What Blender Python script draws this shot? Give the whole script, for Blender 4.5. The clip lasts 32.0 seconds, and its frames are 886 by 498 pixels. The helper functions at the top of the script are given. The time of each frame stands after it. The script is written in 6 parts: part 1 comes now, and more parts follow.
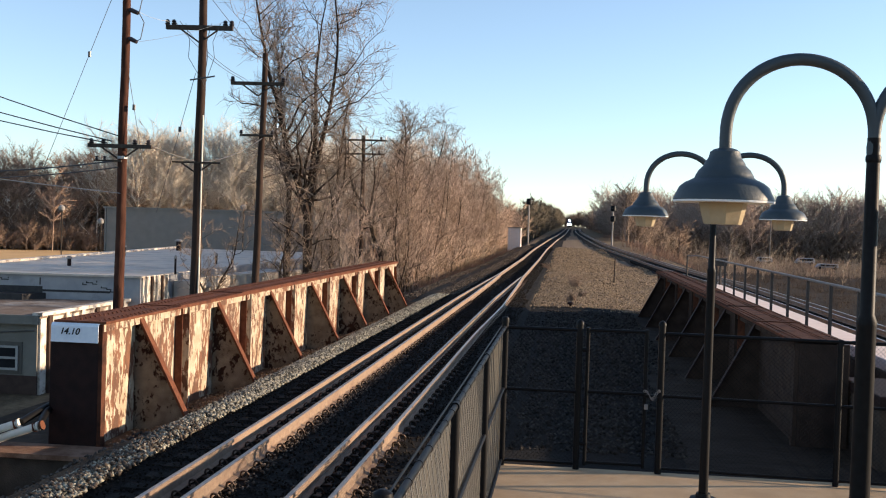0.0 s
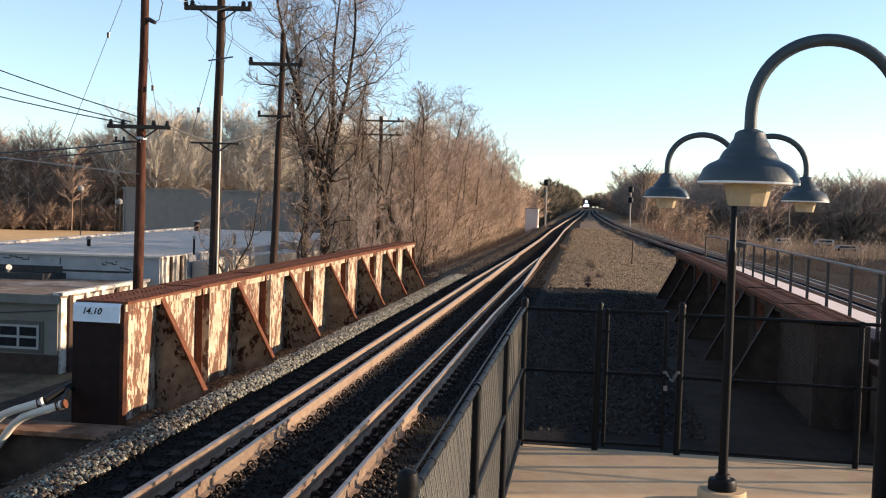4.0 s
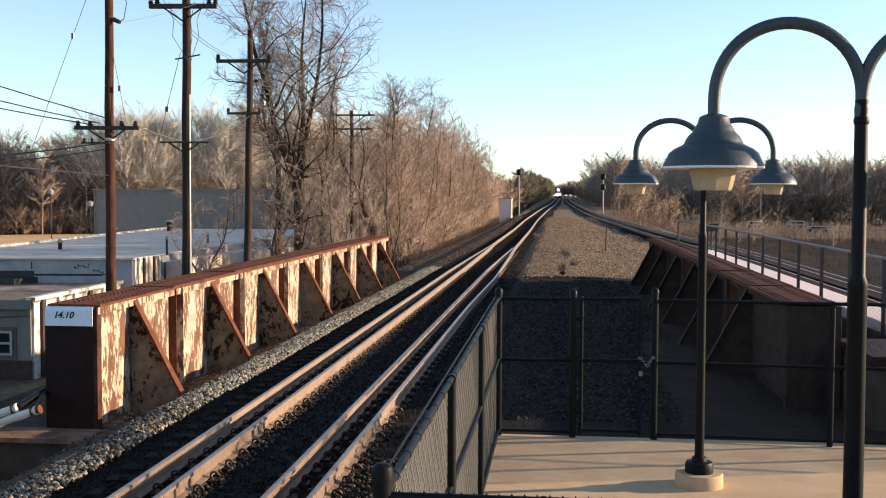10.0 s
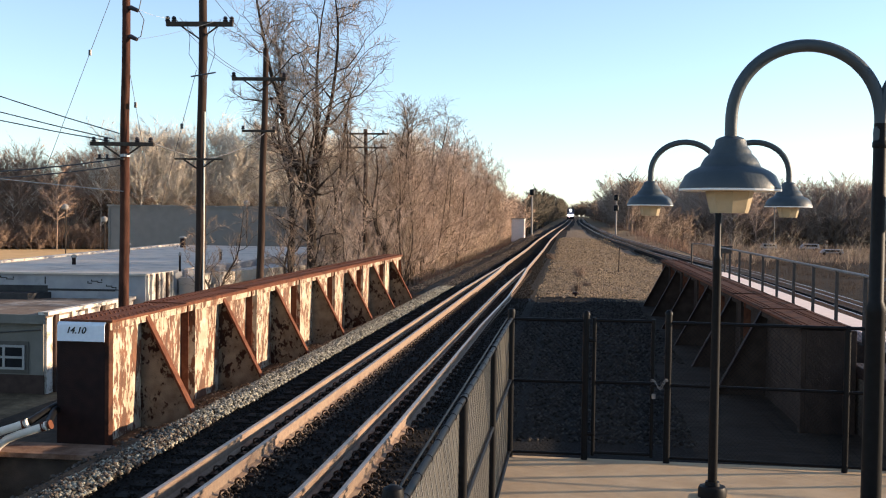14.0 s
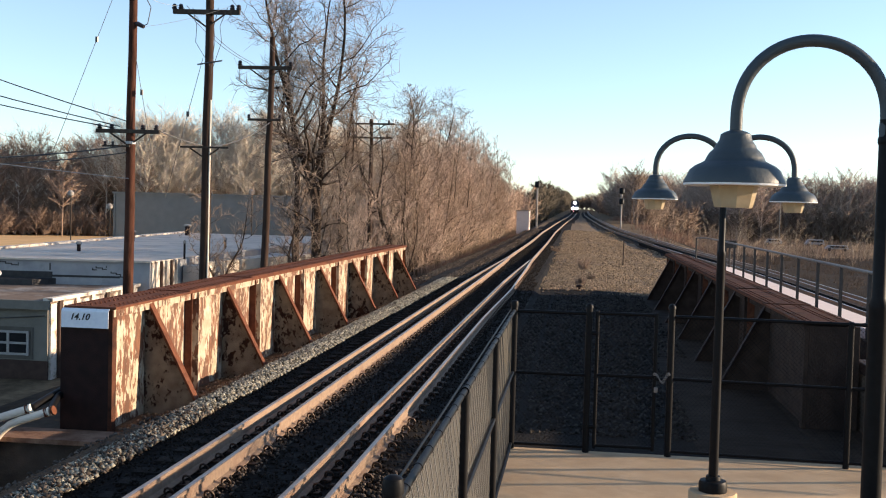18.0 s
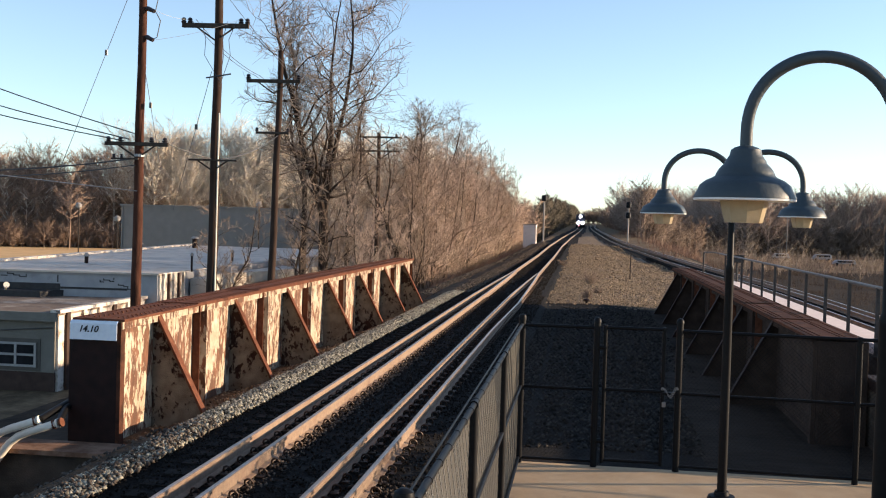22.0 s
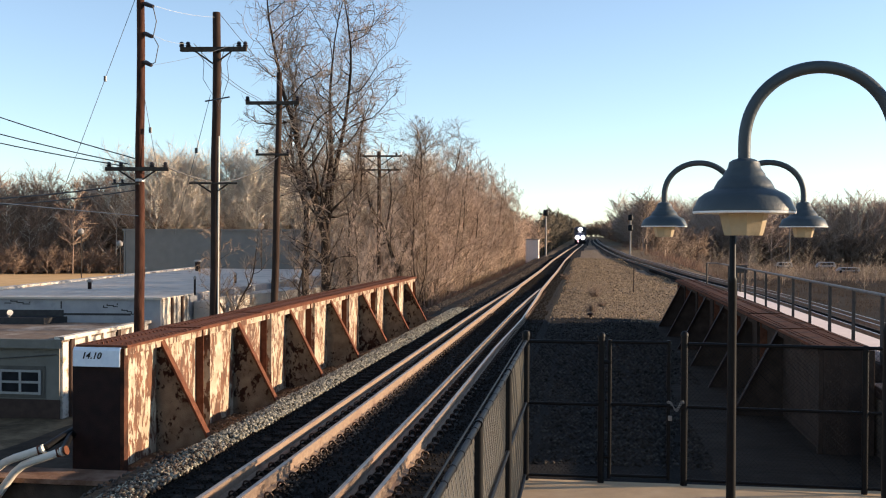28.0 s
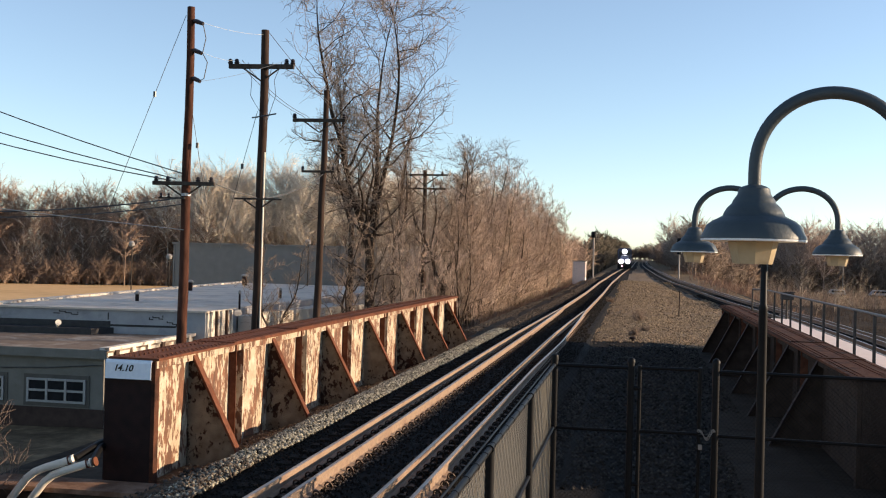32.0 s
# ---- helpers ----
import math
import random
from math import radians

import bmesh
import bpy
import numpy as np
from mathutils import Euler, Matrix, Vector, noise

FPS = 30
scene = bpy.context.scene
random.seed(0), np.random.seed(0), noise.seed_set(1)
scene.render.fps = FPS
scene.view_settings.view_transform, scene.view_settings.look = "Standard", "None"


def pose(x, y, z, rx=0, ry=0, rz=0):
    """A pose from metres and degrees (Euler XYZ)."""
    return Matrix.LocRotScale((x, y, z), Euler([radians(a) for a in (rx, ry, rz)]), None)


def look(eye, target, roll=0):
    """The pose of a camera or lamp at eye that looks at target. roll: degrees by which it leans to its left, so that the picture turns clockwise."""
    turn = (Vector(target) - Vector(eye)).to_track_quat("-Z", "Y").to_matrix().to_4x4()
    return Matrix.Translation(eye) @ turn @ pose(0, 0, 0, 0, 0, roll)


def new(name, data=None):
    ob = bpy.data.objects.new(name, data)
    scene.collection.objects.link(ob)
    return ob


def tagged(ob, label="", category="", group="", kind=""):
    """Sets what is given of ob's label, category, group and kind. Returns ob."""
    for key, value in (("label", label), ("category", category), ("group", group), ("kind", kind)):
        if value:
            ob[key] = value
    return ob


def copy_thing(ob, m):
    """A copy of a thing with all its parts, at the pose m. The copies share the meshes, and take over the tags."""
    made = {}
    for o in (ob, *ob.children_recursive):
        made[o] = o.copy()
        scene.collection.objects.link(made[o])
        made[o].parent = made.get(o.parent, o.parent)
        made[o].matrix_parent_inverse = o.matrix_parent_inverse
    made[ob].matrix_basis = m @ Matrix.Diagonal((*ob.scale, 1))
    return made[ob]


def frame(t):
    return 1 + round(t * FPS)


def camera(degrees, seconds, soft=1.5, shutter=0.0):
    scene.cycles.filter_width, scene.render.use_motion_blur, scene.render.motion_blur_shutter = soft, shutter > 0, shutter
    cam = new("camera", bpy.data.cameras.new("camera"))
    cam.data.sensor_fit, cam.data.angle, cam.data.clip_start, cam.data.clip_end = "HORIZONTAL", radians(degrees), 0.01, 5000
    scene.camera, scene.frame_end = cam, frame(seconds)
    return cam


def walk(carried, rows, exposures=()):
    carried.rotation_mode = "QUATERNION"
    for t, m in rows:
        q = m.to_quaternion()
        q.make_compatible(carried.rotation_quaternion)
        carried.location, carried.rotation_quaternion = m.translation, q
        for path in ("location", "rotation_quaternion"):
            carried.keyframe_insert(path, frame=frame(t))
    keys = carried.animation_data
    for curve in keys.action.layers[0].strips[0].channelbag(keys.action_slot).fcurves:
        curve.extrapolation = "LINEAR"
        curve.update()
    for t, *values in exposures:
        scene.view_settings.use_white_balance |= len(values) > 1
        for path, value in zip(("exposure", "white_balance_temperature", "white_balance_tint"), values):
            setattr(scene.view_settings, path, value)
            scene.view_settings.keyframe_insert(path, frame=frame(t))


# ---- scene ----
cam = camera(45.6, 32.0, soft=1.1)
PATH = [
    (0, (0.04, -0.177, 2.909), (-0.194, 1.809, 2.861), 1.8),
    (0.5, (0.059, -0.177, 2.914), (-0.18, 1.808, 2.863), 0.8),
    (1, (0.04, -0.178, 2.91), (-0.206, 1.806, 2.843), 1.0),
    (1.5, (0.042, -0.175, 2.91), (-0.215, 1.807, 2.832), 1.0),
    (2, (0.036, -0.17, 2.911), (-0.224, 1.812, 2.842), 1.2),
    (2.5, (0.006, -0.196, 2.909), (-0.245, 1.787, 2.853), 1.8),
    (3, (0.001, -0.191, 2.905), (-0.255, 1.791, 2.846), 1.6),
    (3.5, (0.005, -0.193, 2.909), (-0.259, 1.788, 2.831), 1.9),
    (5.5, (0.004, -0.205, 2.911), (-0.258, 1.776, 2.821), 1.6),
    (6, (0.006, -0.198, 2.912), (-0.244, 1.785, 2.832), 1.6),
    (6.5, (0.005, -0.169, 2.906), (-0.215, 1.818, 2.834), 1.8),
    (7, (0.001, -0.21, 2.903), (-0.206, 1.778, 2.842), 1.3),
    (7.5, (0.003, -0.191, 2.903), (-0.201, 1.797, 2.836), 1.5),
    (8, (0.002, -0.196, 2.904), (-0.217, 1.791, 2.834), 1.1),
    (8.5, (0.009, -0.198, 2.909), (-0.226, 1.787, 2.828), 1.2),
    (9, (0.019, -0.191, 2.911), (-0.218, 1.793, 2.821), 1.6),
    (9.5, (0.026, -0.182, 2.909), (-0.204, 1.802, 2.818), 1.1),
    (10, (0.037, -0.192, 2.912), (-0.18, 1.794, 2.813), 0.2),
    (10.5, (0.047, -0.191, 2.91), (-0.169, 1.794, 2.807), 0.1),
    (11, (0.057, -0.191, 2.909), (-0.159, 1.794, 2.791), 0.8),
    (11.5, (0.046, -0.169, 2.912), (-0.178, 1.815, 2.799), 1.1),
    (12, (0.035, -0.156, 2.912), (-0.192, 1.828, 2.803), 1.6),
    (12.5, (0.023, -0.182, 2.914), (-0.218, 1.801, 2.815), 0.9),
    (13, (0.022, -0.175, 2.918), (-0.227, 1.807, 2.824), 0.9),
    (13.5, (0.022, -0.174, 2.917), (-0.232, 1.808, 2.832), 1.1),
    (14, (0.027, -0.157, 2.916), (-0.214, 1.828, 2.853), 0.8),
    (14.5, (0.014, -0.168, 2.914), (-0.219, 1.818, 2.866), 1.1),
    (16.5, (0.016, -0.169, 2.912), (-0.209, 1.817, 2.827), 1.6),
    (17, (0.023, -0.169, 2.91), (-0.207, 1.815, 2.815), 1.7),
    (17.5, (0.027, -0.168, 2.913), (-0.219, 1.814, 2.814), 1.4),
    (18, (0.034, -0.157, 2.916), (-0.215, 1.826, 2.836), 1.5),
    (18.5, (0.036, -0.136, 2.916), (-0.206, 1.849, 2.85), 1.1),
    (19, (0.031, -0.161, 2.92), (-0.207, 1.824, 2.866), 0.7),
    (19.5, (0.014, -0.178, 2.921), (-0.222, 1.808, 2.875), 0.7),
    (20, (0.014, -0.169, 2.918), (-0.218, 1.817, 2.87), 0.8),
    (20.5, (0.01, -0.177, 2.92), (-0.22, 1.808, 2.858), 0.9),
    (21, (0.014, -0.184, 2.917), (-0.22, 1.801, 2.85), 1.5),
    (21.5, (0.011, -0.186, 2.92), (-0.235, 1.798, 2.856), 1.1),
    (22, (0.014, -0.181, 2.919), (-0.248, 1.801, 2.864), 1.7),
    (22.5, (0.009, -0.185, 2.917), (-0.247, 1.798, 2.872), 2.0),
    (23, (0.005, -0.185, 2.924), (-0.253, 1.798, 2.877), 1.7),
    (23.5, (-0.002, -0.181, 2.92), (-0.262, 1.801, 2.87), 1.4),
    (24, (0.002, -0.176, 2.925), (-0.257, 1.807, 2.868), 1.2),
    (24.5, (0.005, -0.172, 2.917), (-0.253, 1.81, 2.857), 1.4),
    (26.5, (0.039, -0.162, 2.924), (-0.209, 1.822, 2.874), 0.5),
    (27, (0.055, -0.137, 2.93), (-0.199, 1.847, 2.885), 0.3),
    (27.5, (0.038, -0.146, 2.923), (-0.215, 1.838, 2.887), 0.6),
    (28, (0.03, -0.15, 2.936), (-0.238, 1.832, 2.913), 0.3),
    (28.5, (0.03, -0.146, 2.934), (-0.22, 1.838, 2.923), 0.5),
    (29, (0.017, -0.166, 2.934), (-0.224, 1.82, 2.927), 0.9),
    (29.5, (0.027, -0.124, 2.924), (-0.224, 1.86, 2.907), 2.0),
    (30, (0.074, -0.11, 2.927), (-0.315, 1.851, 2.898), 2.9),
    (30.5, (0.138, -0.127, 2.943), (-0.415, 1.795, 2.922), 4.2),
    (31, (0.305, -0.028, 2.965), (-0.263, 1.889, 2.966), 2.3),
    (31.5, (0.294, -0.064, 2.957), (-0.112, 1.894, 2.971), 2.1),
    (32, (0.263, -0.038, 2.955), (-0.096, 1.93, 2.967), 1.5),
]
walk(cam, [(t, look(e, g, r)) for t, e, g, r in PATH], [(0, 0.95, 6420, 10), (2, 1.03, 6480, 10), (6, 1.06, 6450, 10), (12, 1.13, 6460, 10), (18, 1.07, 6420, 10), (24, 1.02, 6480, 10), (27, 1.0, 6520, 10), (29, 0.95, 6560, 10), (32, 0.85, 6620, 10)])

# ---- world, sun, exposure ----
SUN_AZ, SUN_EL = 14.0, 12.5      # degrees: from +x towards +y, and above the horizon
world = bpy.data.worlds.new("sky")
scene.world = world
world.use_nodes = True
wn = world.node_tree.nodes
sky = wn.new("ShaderNodeTexSky")
sky.sky_type = "NISHITA"
sky.sun_disc = False
sky.sun_elevation = radians(SUN_EL)
sky.sun_rotation = radians(90 - SUN_AZ)
sky.air_density, sky.dust_density, sky.ozone_density = 0.85, 0.0, 2.6
pale = wn.new("ShaderNodeHueSaturation")
pale.inputs["Saturation"].default_value = 0.84
world.node_tree.links.new(sky.outputs[0], pale.inputs["Color"])
world.node_tree.links.new(pale.outputs[0], wn["Background"].inputs[0])
wn["Background"].inputs[1].default_value = 0.129
sun = new("sun", bpy.data.lights.new("sun", "SUN"))
sun.data.energy, sun.data.angle, sun.data.color = 4.9, radians(0.6), (1.0, 0.765, 0.535)
sd = Vector((math.cos(radians(SUN_EL)) * math.cos(radians(SUN_AZ)), math.cos(radians(SUN_EL)) * math.sin(radians(SUN_AZ)), math.sin(radians(SUN_EL))))
sun.matrix_world = look(sd * 100, (0, 0, 0))

# ---- materials ----
def mat(name, c1, c2, scale=6.0, rough=0.8, metal=0.0, bump=0.3, fine=60.0, c3=None, patch=1.5, lo=0.45, hi=0.6, spec=0.4, per_object=0.0, stretch=(1, 1, 1), coarse_bump=0.0):
    """Two-scale procedural surface: c1 to c2 by a fine grain, c3 in larger worn patches."""
    m = bpy.data.materials.new(name)
    m.use_nodes = True
    nt, ns = m.node_tree, m.node_tree.nodes
    b = ns["Principled BSDF"]
    b.inputs["Roughness"].default_value = rough
    b.inputs["Metallic"].default_value = metal
    b.inputs["Specular IOR Level"].default_value = spec if rough < 0.85 else 0.1
    tc = ns.new("ShaderNodeTexCoord")
    mp = ns.new("ShaderNodeMapping")
    mp.inputs["Scale"].default_value = stretch
    nt.links.new(tc.outputs["Object"], mp.inputs[0])
    def tex(s, d, w=0.0, ro=0.5):
        n = ns.new("ShaderNodeTexNoise")
        n.inputs["Scale"].default_value, n.inputs["Detail"].default_value = s, d
        n.inputs["Distortion"].default_value, n.inputs["Roughness"].default_value = w, ro
        nt.links.new(mp.outputs[0], n.inputs["Vector"])
        return n.outputs["Fac"]
    def ramp(f, a, z):
        r = ns.new("ShaderNodeMapRange")
        r.inputs[1].default_value, r.inputs[2].default_value = a, z
        nt.links.new(f, r.inputs[0])
        return r.outputs[0]
    def mix(f, a, z):
        x = ns.new("ShaderNodeMix")
        x.data_type = "RGBA"
        nt.links.new(f, x.inputs[0])
        for v, s in ((a, x.inputs[6]), (z, x.inputs[7])):
            if isinstance(v, tuple):
                s.default_value = (*v, 1)
            else:
                nt.links.new(v, s)
        return x.outputs[2]
    col = mix(ramp(tex(scale, 6), 0.3, 0.7), c1, c2)
    if c3:
        col = mix(ramp(tex(patch, 10, 0.3, 0.72), lo, hi), col, c3)
    if per_object:
        oi = ns.new("ShaderNodeObjectInfo")
        hs = ns.new("ShaderNodeHueSaturation")
        nt.links.new(col, hs.inputs["Color"])
        rr = ns.new("ShaderNodeMapRange")
        rr.inputs[3].default_value, rr.inputs[4].default_value = 1 - per_object, 1 + per_object
        nt.links.new(oi.outputs["Random"], rr.inputs[0])
        nt.links.new(rr.outputs[0], hs.inputs["Value"])
        col = hs.outputs[0]
    nt.links.new(col, b.inputs["Base Color"])
    if bump:
        bp = ns.new("ShaderNodeBump")
        bp.inputs["Strength"].default_value, bp.inputs["Distance"].default_value = bump, 0.02
        nt.links.new(tex(fine, 4), bp.inputs["Height"])
        if coarse_bump:
            b2 = ns.new("ShaderNodeBump")
            b2.inputs["Strength"].default_value, b2.inputs["Distance"].default_value = coarse_bump, 0.15
            nt.links.new(tex(scale, 5), b2.inputs["Height"])
            nt.links.new(b2.outputs[0], bp.inputs["Normal"])
        nt.links.new(bp.outputs[0], b.inputs["Normal"])
    return m

def flaked(name, c1, c2, rust, broad, small, lo, hi, stretch, rough=0.8):
    """Old paint in two tones that flakes to rust: broad worn areas, each broken up by small flakes."""
    m = mat(name, c1, c2, 5.0, rough, 0.0, 0.5, 45)
    nt, ns = m.node_tree, m.node_tree.nodes
    b = ns["Principled BSDF"]
    col = b.inputs["Base Color"].links[0].from_socket
    tc = ns.new("ShaderNodeTexCoord")
    mp = ns.new("ShaderNodeMapping")
    mp.inputs["Scale"].default_value = stretch
    nt.links.new(tc.outputs["Object"], mp.inputs[0])
    total = None
    for s, d, k in ((broad, 5, 0.5), (small, 12, 0.5)):
        n = ns.new("ShaderNodeTexNoise")
        n.inputs["Scale"].default_value, n.inputs["Detail"].default_value, n.inputs["Roughness"].default_value = s, d, 0.65
        n.inputs["Distortion"].default_value = 0.4
        nt.links.new(mp.outputs[0], n.inputs["Vector"])
        q = ns.new("ShaderNodeMath")
        q.operation = "MULTIPLY"
        q.inputs[1].default_value = k
        nt.links.new(n.outputs["Fac"], q.inputs[0])
        if total is None:
            total = q.outputs[0]
        else:
            p = ns.new("ShaderNodeMath")
            nt.links.new(total, p.inputs[0])
            nt.links.new(q.outputs[0], p.inputs[1])
            total = p.outputs[0]
    r = ns.new("ShaderNodeMapRange")
    r.inputs[1].default_value, r.inputs[2].default_value = lo, hi
    nt.links.new(total, r.inputs[0])
    x = ns.new("ShaderNodeMix")
    x.data_type = "RGBA"
    nt.links.new(r.outputs[0], x.inputs[0])
    nt.links.new(col, x.inputs[6])
    n = ns.new("ShaderNodeTexNoise")
    n.inputs["Scale"].default_value, n.inputs["Detail"].default_value = 7.0, 8
    nt.links.new(mp.outputs[0], n.inputs["Vector"])
    r2 = ns.new("ShaderNodeMapRange")
    r2.inputs[1].default_value, r2.inputs[2].default_value = 0.4, 0.62
    nt.links.new(n.outputs["Fac"], r2.inputs[0])
    tone = ns.new("ShaderNodeMix")
    tone.data_type = "RGBA"
    nt.links.new(r2.outputs[0], tone.inputs[0])
    tone.inputs[6].default_value = (*rust, 1)
    tone.inputs[7].default_value = (rust[0] * 1.9, rust[1] * 1.75, rust[2] * 1.6, 1)
    nt.links.new(tone.outputs[2], x.inputs[7])
    nt.links.new(x.outputs[2], b.inputs["Base Color"])
    return m

def island_mat(name, c1, c2, rough=0.9, bump=0.0):
    """Every loose piece of a joined mesh takes its own tone between c1 and c2."""
    m = bpy.data.materials.new(name)
    m.use_nodes = True
    nt, ns = m.node_tree, m.node_tree.nodes
    b = ns["Principled BSDF"]
    b.inputs["Roughness"].default_value = rough
    b.inputs["Specular IOR Level"].default_value = 0.1
    g = ns.new("ShaderNodeNewGeometry")
    x = ns.new("ShaderNodeMix")
    x.data_type = "RGBA"
    x.inputs[6].default_value, x.inputs[7].default_value = (*c1, 1), (*c2, 1)
    nt.links.new(g.outputs["Random Per Island"], x.inputs[0])
    nt.links.new(x.outputs[2], b.inputs["Base Color"])
    return m

def glow(name, c, s):
    m = bpy.data.materials.new(name)
    m.use_nodes = True
    b = m.node_tree.nodes["Principled BSDF"]
    b.inputs["Base Color"].default_value = (*c, 1)
    b.inputs["Emission Color"].default_value = (*c, 1)
    b.inputs["Emission Strength"].default_value = s
    return m

M_RUST = mat("rusted_steel", (0.105, 0.038, 0.021), (0.17, 0.066, 0.036), 9, 0.85, 0.0, 0.5, 80, (0.05, 0.022, 0.015), 2.2, 0.5, 0.7)
M_PAINT = flaked("peeling_cream_paint", (0.52, 0.455, 0.345), (0.33, 0.25, 0.165), (0.10, 0.047, 0.027), 2.3, 12.0, 0.492, 0.51, (1, 1, 0.42))
# Cream paint darkened to carry the braces' shade; grime and flakes are wear.
M_SHADEPAINT = flaked("shaded_grimy_flaking_paint", (0.21, 0.175, 0.13), (0.12, 0.092, 0.065), (0.022, 0.012, 0.009), 1.7, 9.0, 0.515, 0.55, (1, 1, 0.75), 0.85)
M_DIRT = mat("rusty_dirt", (0.10, 0.06, 0.035), (0.17, 0.11, 0.07), 12, 0.95, 0.0, 1.0, 30, (0.06, 0.04, 0.026), 2.0, 0.45, 0.7, coarse_bump=0.6)
M_DARKRUST = mat("dark_rusted_plate", (0.014, 0.007, 0.006), (0.026, 0.011, 0.009), 6, 0.7, 0.0, 0.4, 60, (0.045, 0.018, 0.012), 1.8, 0.58, 0.8, spec=0.2)
# Right girder's shade is put into this dark base; the patches are wear.
M_OLDGREY = mat("shaded_weathered_steel", (0.032, 0.021, 0.016), (0.06, 0.04, 0.03), 4, 0.85, 0.0, 0.4, 50, (0.13, 0.11, 0.09), 1.6, 0.60, 0.75)
M_STAINED = mat("lime_stained_plate", (0.03, 0.02, 0.016), (0.052, 0.035, 0.027), 5, 0.85, 0.0, 0.5, 40, (0.24, 0.21, 0.18), 1.4, 0.62, 0.76, stretch=(1, 1, 0.55))
M_RUSTDARK = mat("dull_rusted_steel", (0.065, 0.026, 0.016), (0.11, 0.045, 0.026), 7, 0.85, 0.0, 0.5, 80, (0.03, 0.016, 0.012), 1.6, 0.48, 0.62)
M_LITTER = mat("leaf_litter_soil", (0.042, 0.031, 0.023), (0.085, 0.062, 0.045), 1.2, 0.95, 0.0, 1.0, 9, (0.035, 0.026, 0.018), 0.3, 0.48, 0.65, coarse_bump=0.8)
M_RAIL = mat("rail_rust", (0.21, 0.145, 0.10), (0.29, 0.205, 0.14), 14, 0.75, 0.0, 0.4, 90, (0.17, 0.10, 0.066), 1.3, 0.48, 0.7)
M_RAILTOP = mat("worn_rail_head", (0.36, 0.30, 0.26), (0.46, 0.39, 0.33), 20, 0.35, 0.7, 0.1, 90)
M_TIE = mat("creosoted_wood", (0.014, 0.012, 0.010), (0.024, 0.02, 0.017), 8, 0.9, 0.0, 0.7, 40, (0.02, 0.017, 0.014), 2.5, 0.55, 0.8, stretch=(0.3, 1, 1), per_object=0.2)
M_CLIP = mat("clip_steel", (0.05, 0.031, 0.021), (0.09, 0.056, 0.037), 30, 0.6, 0.3, 0.2)
M_STONE = island_mat("ballast_stone", (0.055, 0.05, 0.038), (0.46, 0.425, 0.33))
# Ballast stone darkened: the rails' cast shade is put into its tone.
M_STONEDARK = island_mat("shaded_ballast_stone", (0.008, 0.0063, 0.0052), (0.034, 0.0275, 0.0215))
M_UNDER = island_mat("dark_undergrowth", (0.105, 0.075, 0.056), (0.30, 0.215, 0.16))
M_GRAVELSTONE = island_mat("brown_gravel", (0.09, 0.061, 0.038), (0.36, 0.26, 0.17))
# The right girder's shadow behind the gate is put into this dark stone.
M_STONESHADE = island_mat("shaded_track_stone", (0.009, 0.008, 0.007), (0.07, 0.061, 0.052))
M_MEDIAN = island_mat("median_gravel_stone", (0.085, 0.06, 0.036), (0.42, 0.31, 0.20))
M_GREYSTONE = island_mat("grey_shoulder_stone", (0.03, 0.023, 0.018), (0.15, 0.12, 0.096))
M_BALLAST = mat("ballast_bed", (0.010, 0.009, 0.008), (0.024, 0.021, 0.019), 22, 0.95, 0.0, 1.0, 30, (0.01, 0.009, 0.008), 1.2, 0.5, 0.8, coarse_bump=0.5)
M_GRAVEL = mat("earthy_gravel", (0.15, 0.11, 0.075), (0.26, 0.195, 0.135), 9, 0.95, 0.0, 1.0, 28, (0.07, 0.048, 0.032), 0.8, 0.48, 0.7, coarse_bump=0.6)
# Soil darkened so that its colour holds the shade on low ground.
M_SHADESOIL = mat("shaded_soil", (0.022, 0.0165, 0.0125), (0.042, 0.031, 0.023), 1.5, 0.95, 0.0, 1.0, 9, (0.016, 0.012, 0.009), 0.2, 0.48, 0.65, coarse_bump=0.8)
M_SCRUB = mat("dead_grass_soil", (0.12, 0.085, 0.05), (0.24, 0.17, 0.10), 2.0, 0.95, 0.0, 1.0, 12, (0.07, 0.05, 0.03), 0.25, 0.45, 0.65, coarse_bump=0.8)
M_FIELD = mat("dry_grass_field", (0.56, 0.36, 0.18), (0.66, 0.445, 0.23), 0.5, 0.95, 0.0, 0.6, 4, (0.42, 0.27, 0.125), 0.04, 0.5, 0.75)
M_CONC = mat("tan_concrete", (0.47, 0.325, 0.19), (0.57, 0.41, 0.25), 2.2, 0.84, 0.0, 0.25, 70, (0.40, 0.275, 0.16), 0.55, 0.5, 0.72, spec=0.15)
M_SEATEDGE = mat("rust_stained_edge", (0.22, 0.13, 0.085), (0.30, 0.19, 0.13), 5, 0.9, 0.0, 0.4, 50, (0.15, 0.08, 0.05), 1.5, 0.45, 0.6)
# Concrete darkened to carry wall shade; the blotches are stains.
M_CONCDARK = mat("shaded_stained_concrete", (0.06, 0.047, 0.037), (0.11, 0.085, 0.065), 3, 0.9, 0.0, 0.5, 40, (0.03, 0.023, 0.018), 0.9, 0.48, 0.7)
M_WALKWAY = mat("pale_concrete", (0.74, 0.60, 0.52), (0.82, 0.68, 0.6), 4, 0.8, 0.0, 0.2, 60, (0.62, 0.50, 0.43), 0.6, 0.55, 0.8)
M_BLACK = mat("black_coated_steel", (0.004, 0.004, 0.0045), (0.008, 0.008, 0.009), 25, 0.5, 0.0, 0.04, 70, spec=0.13)
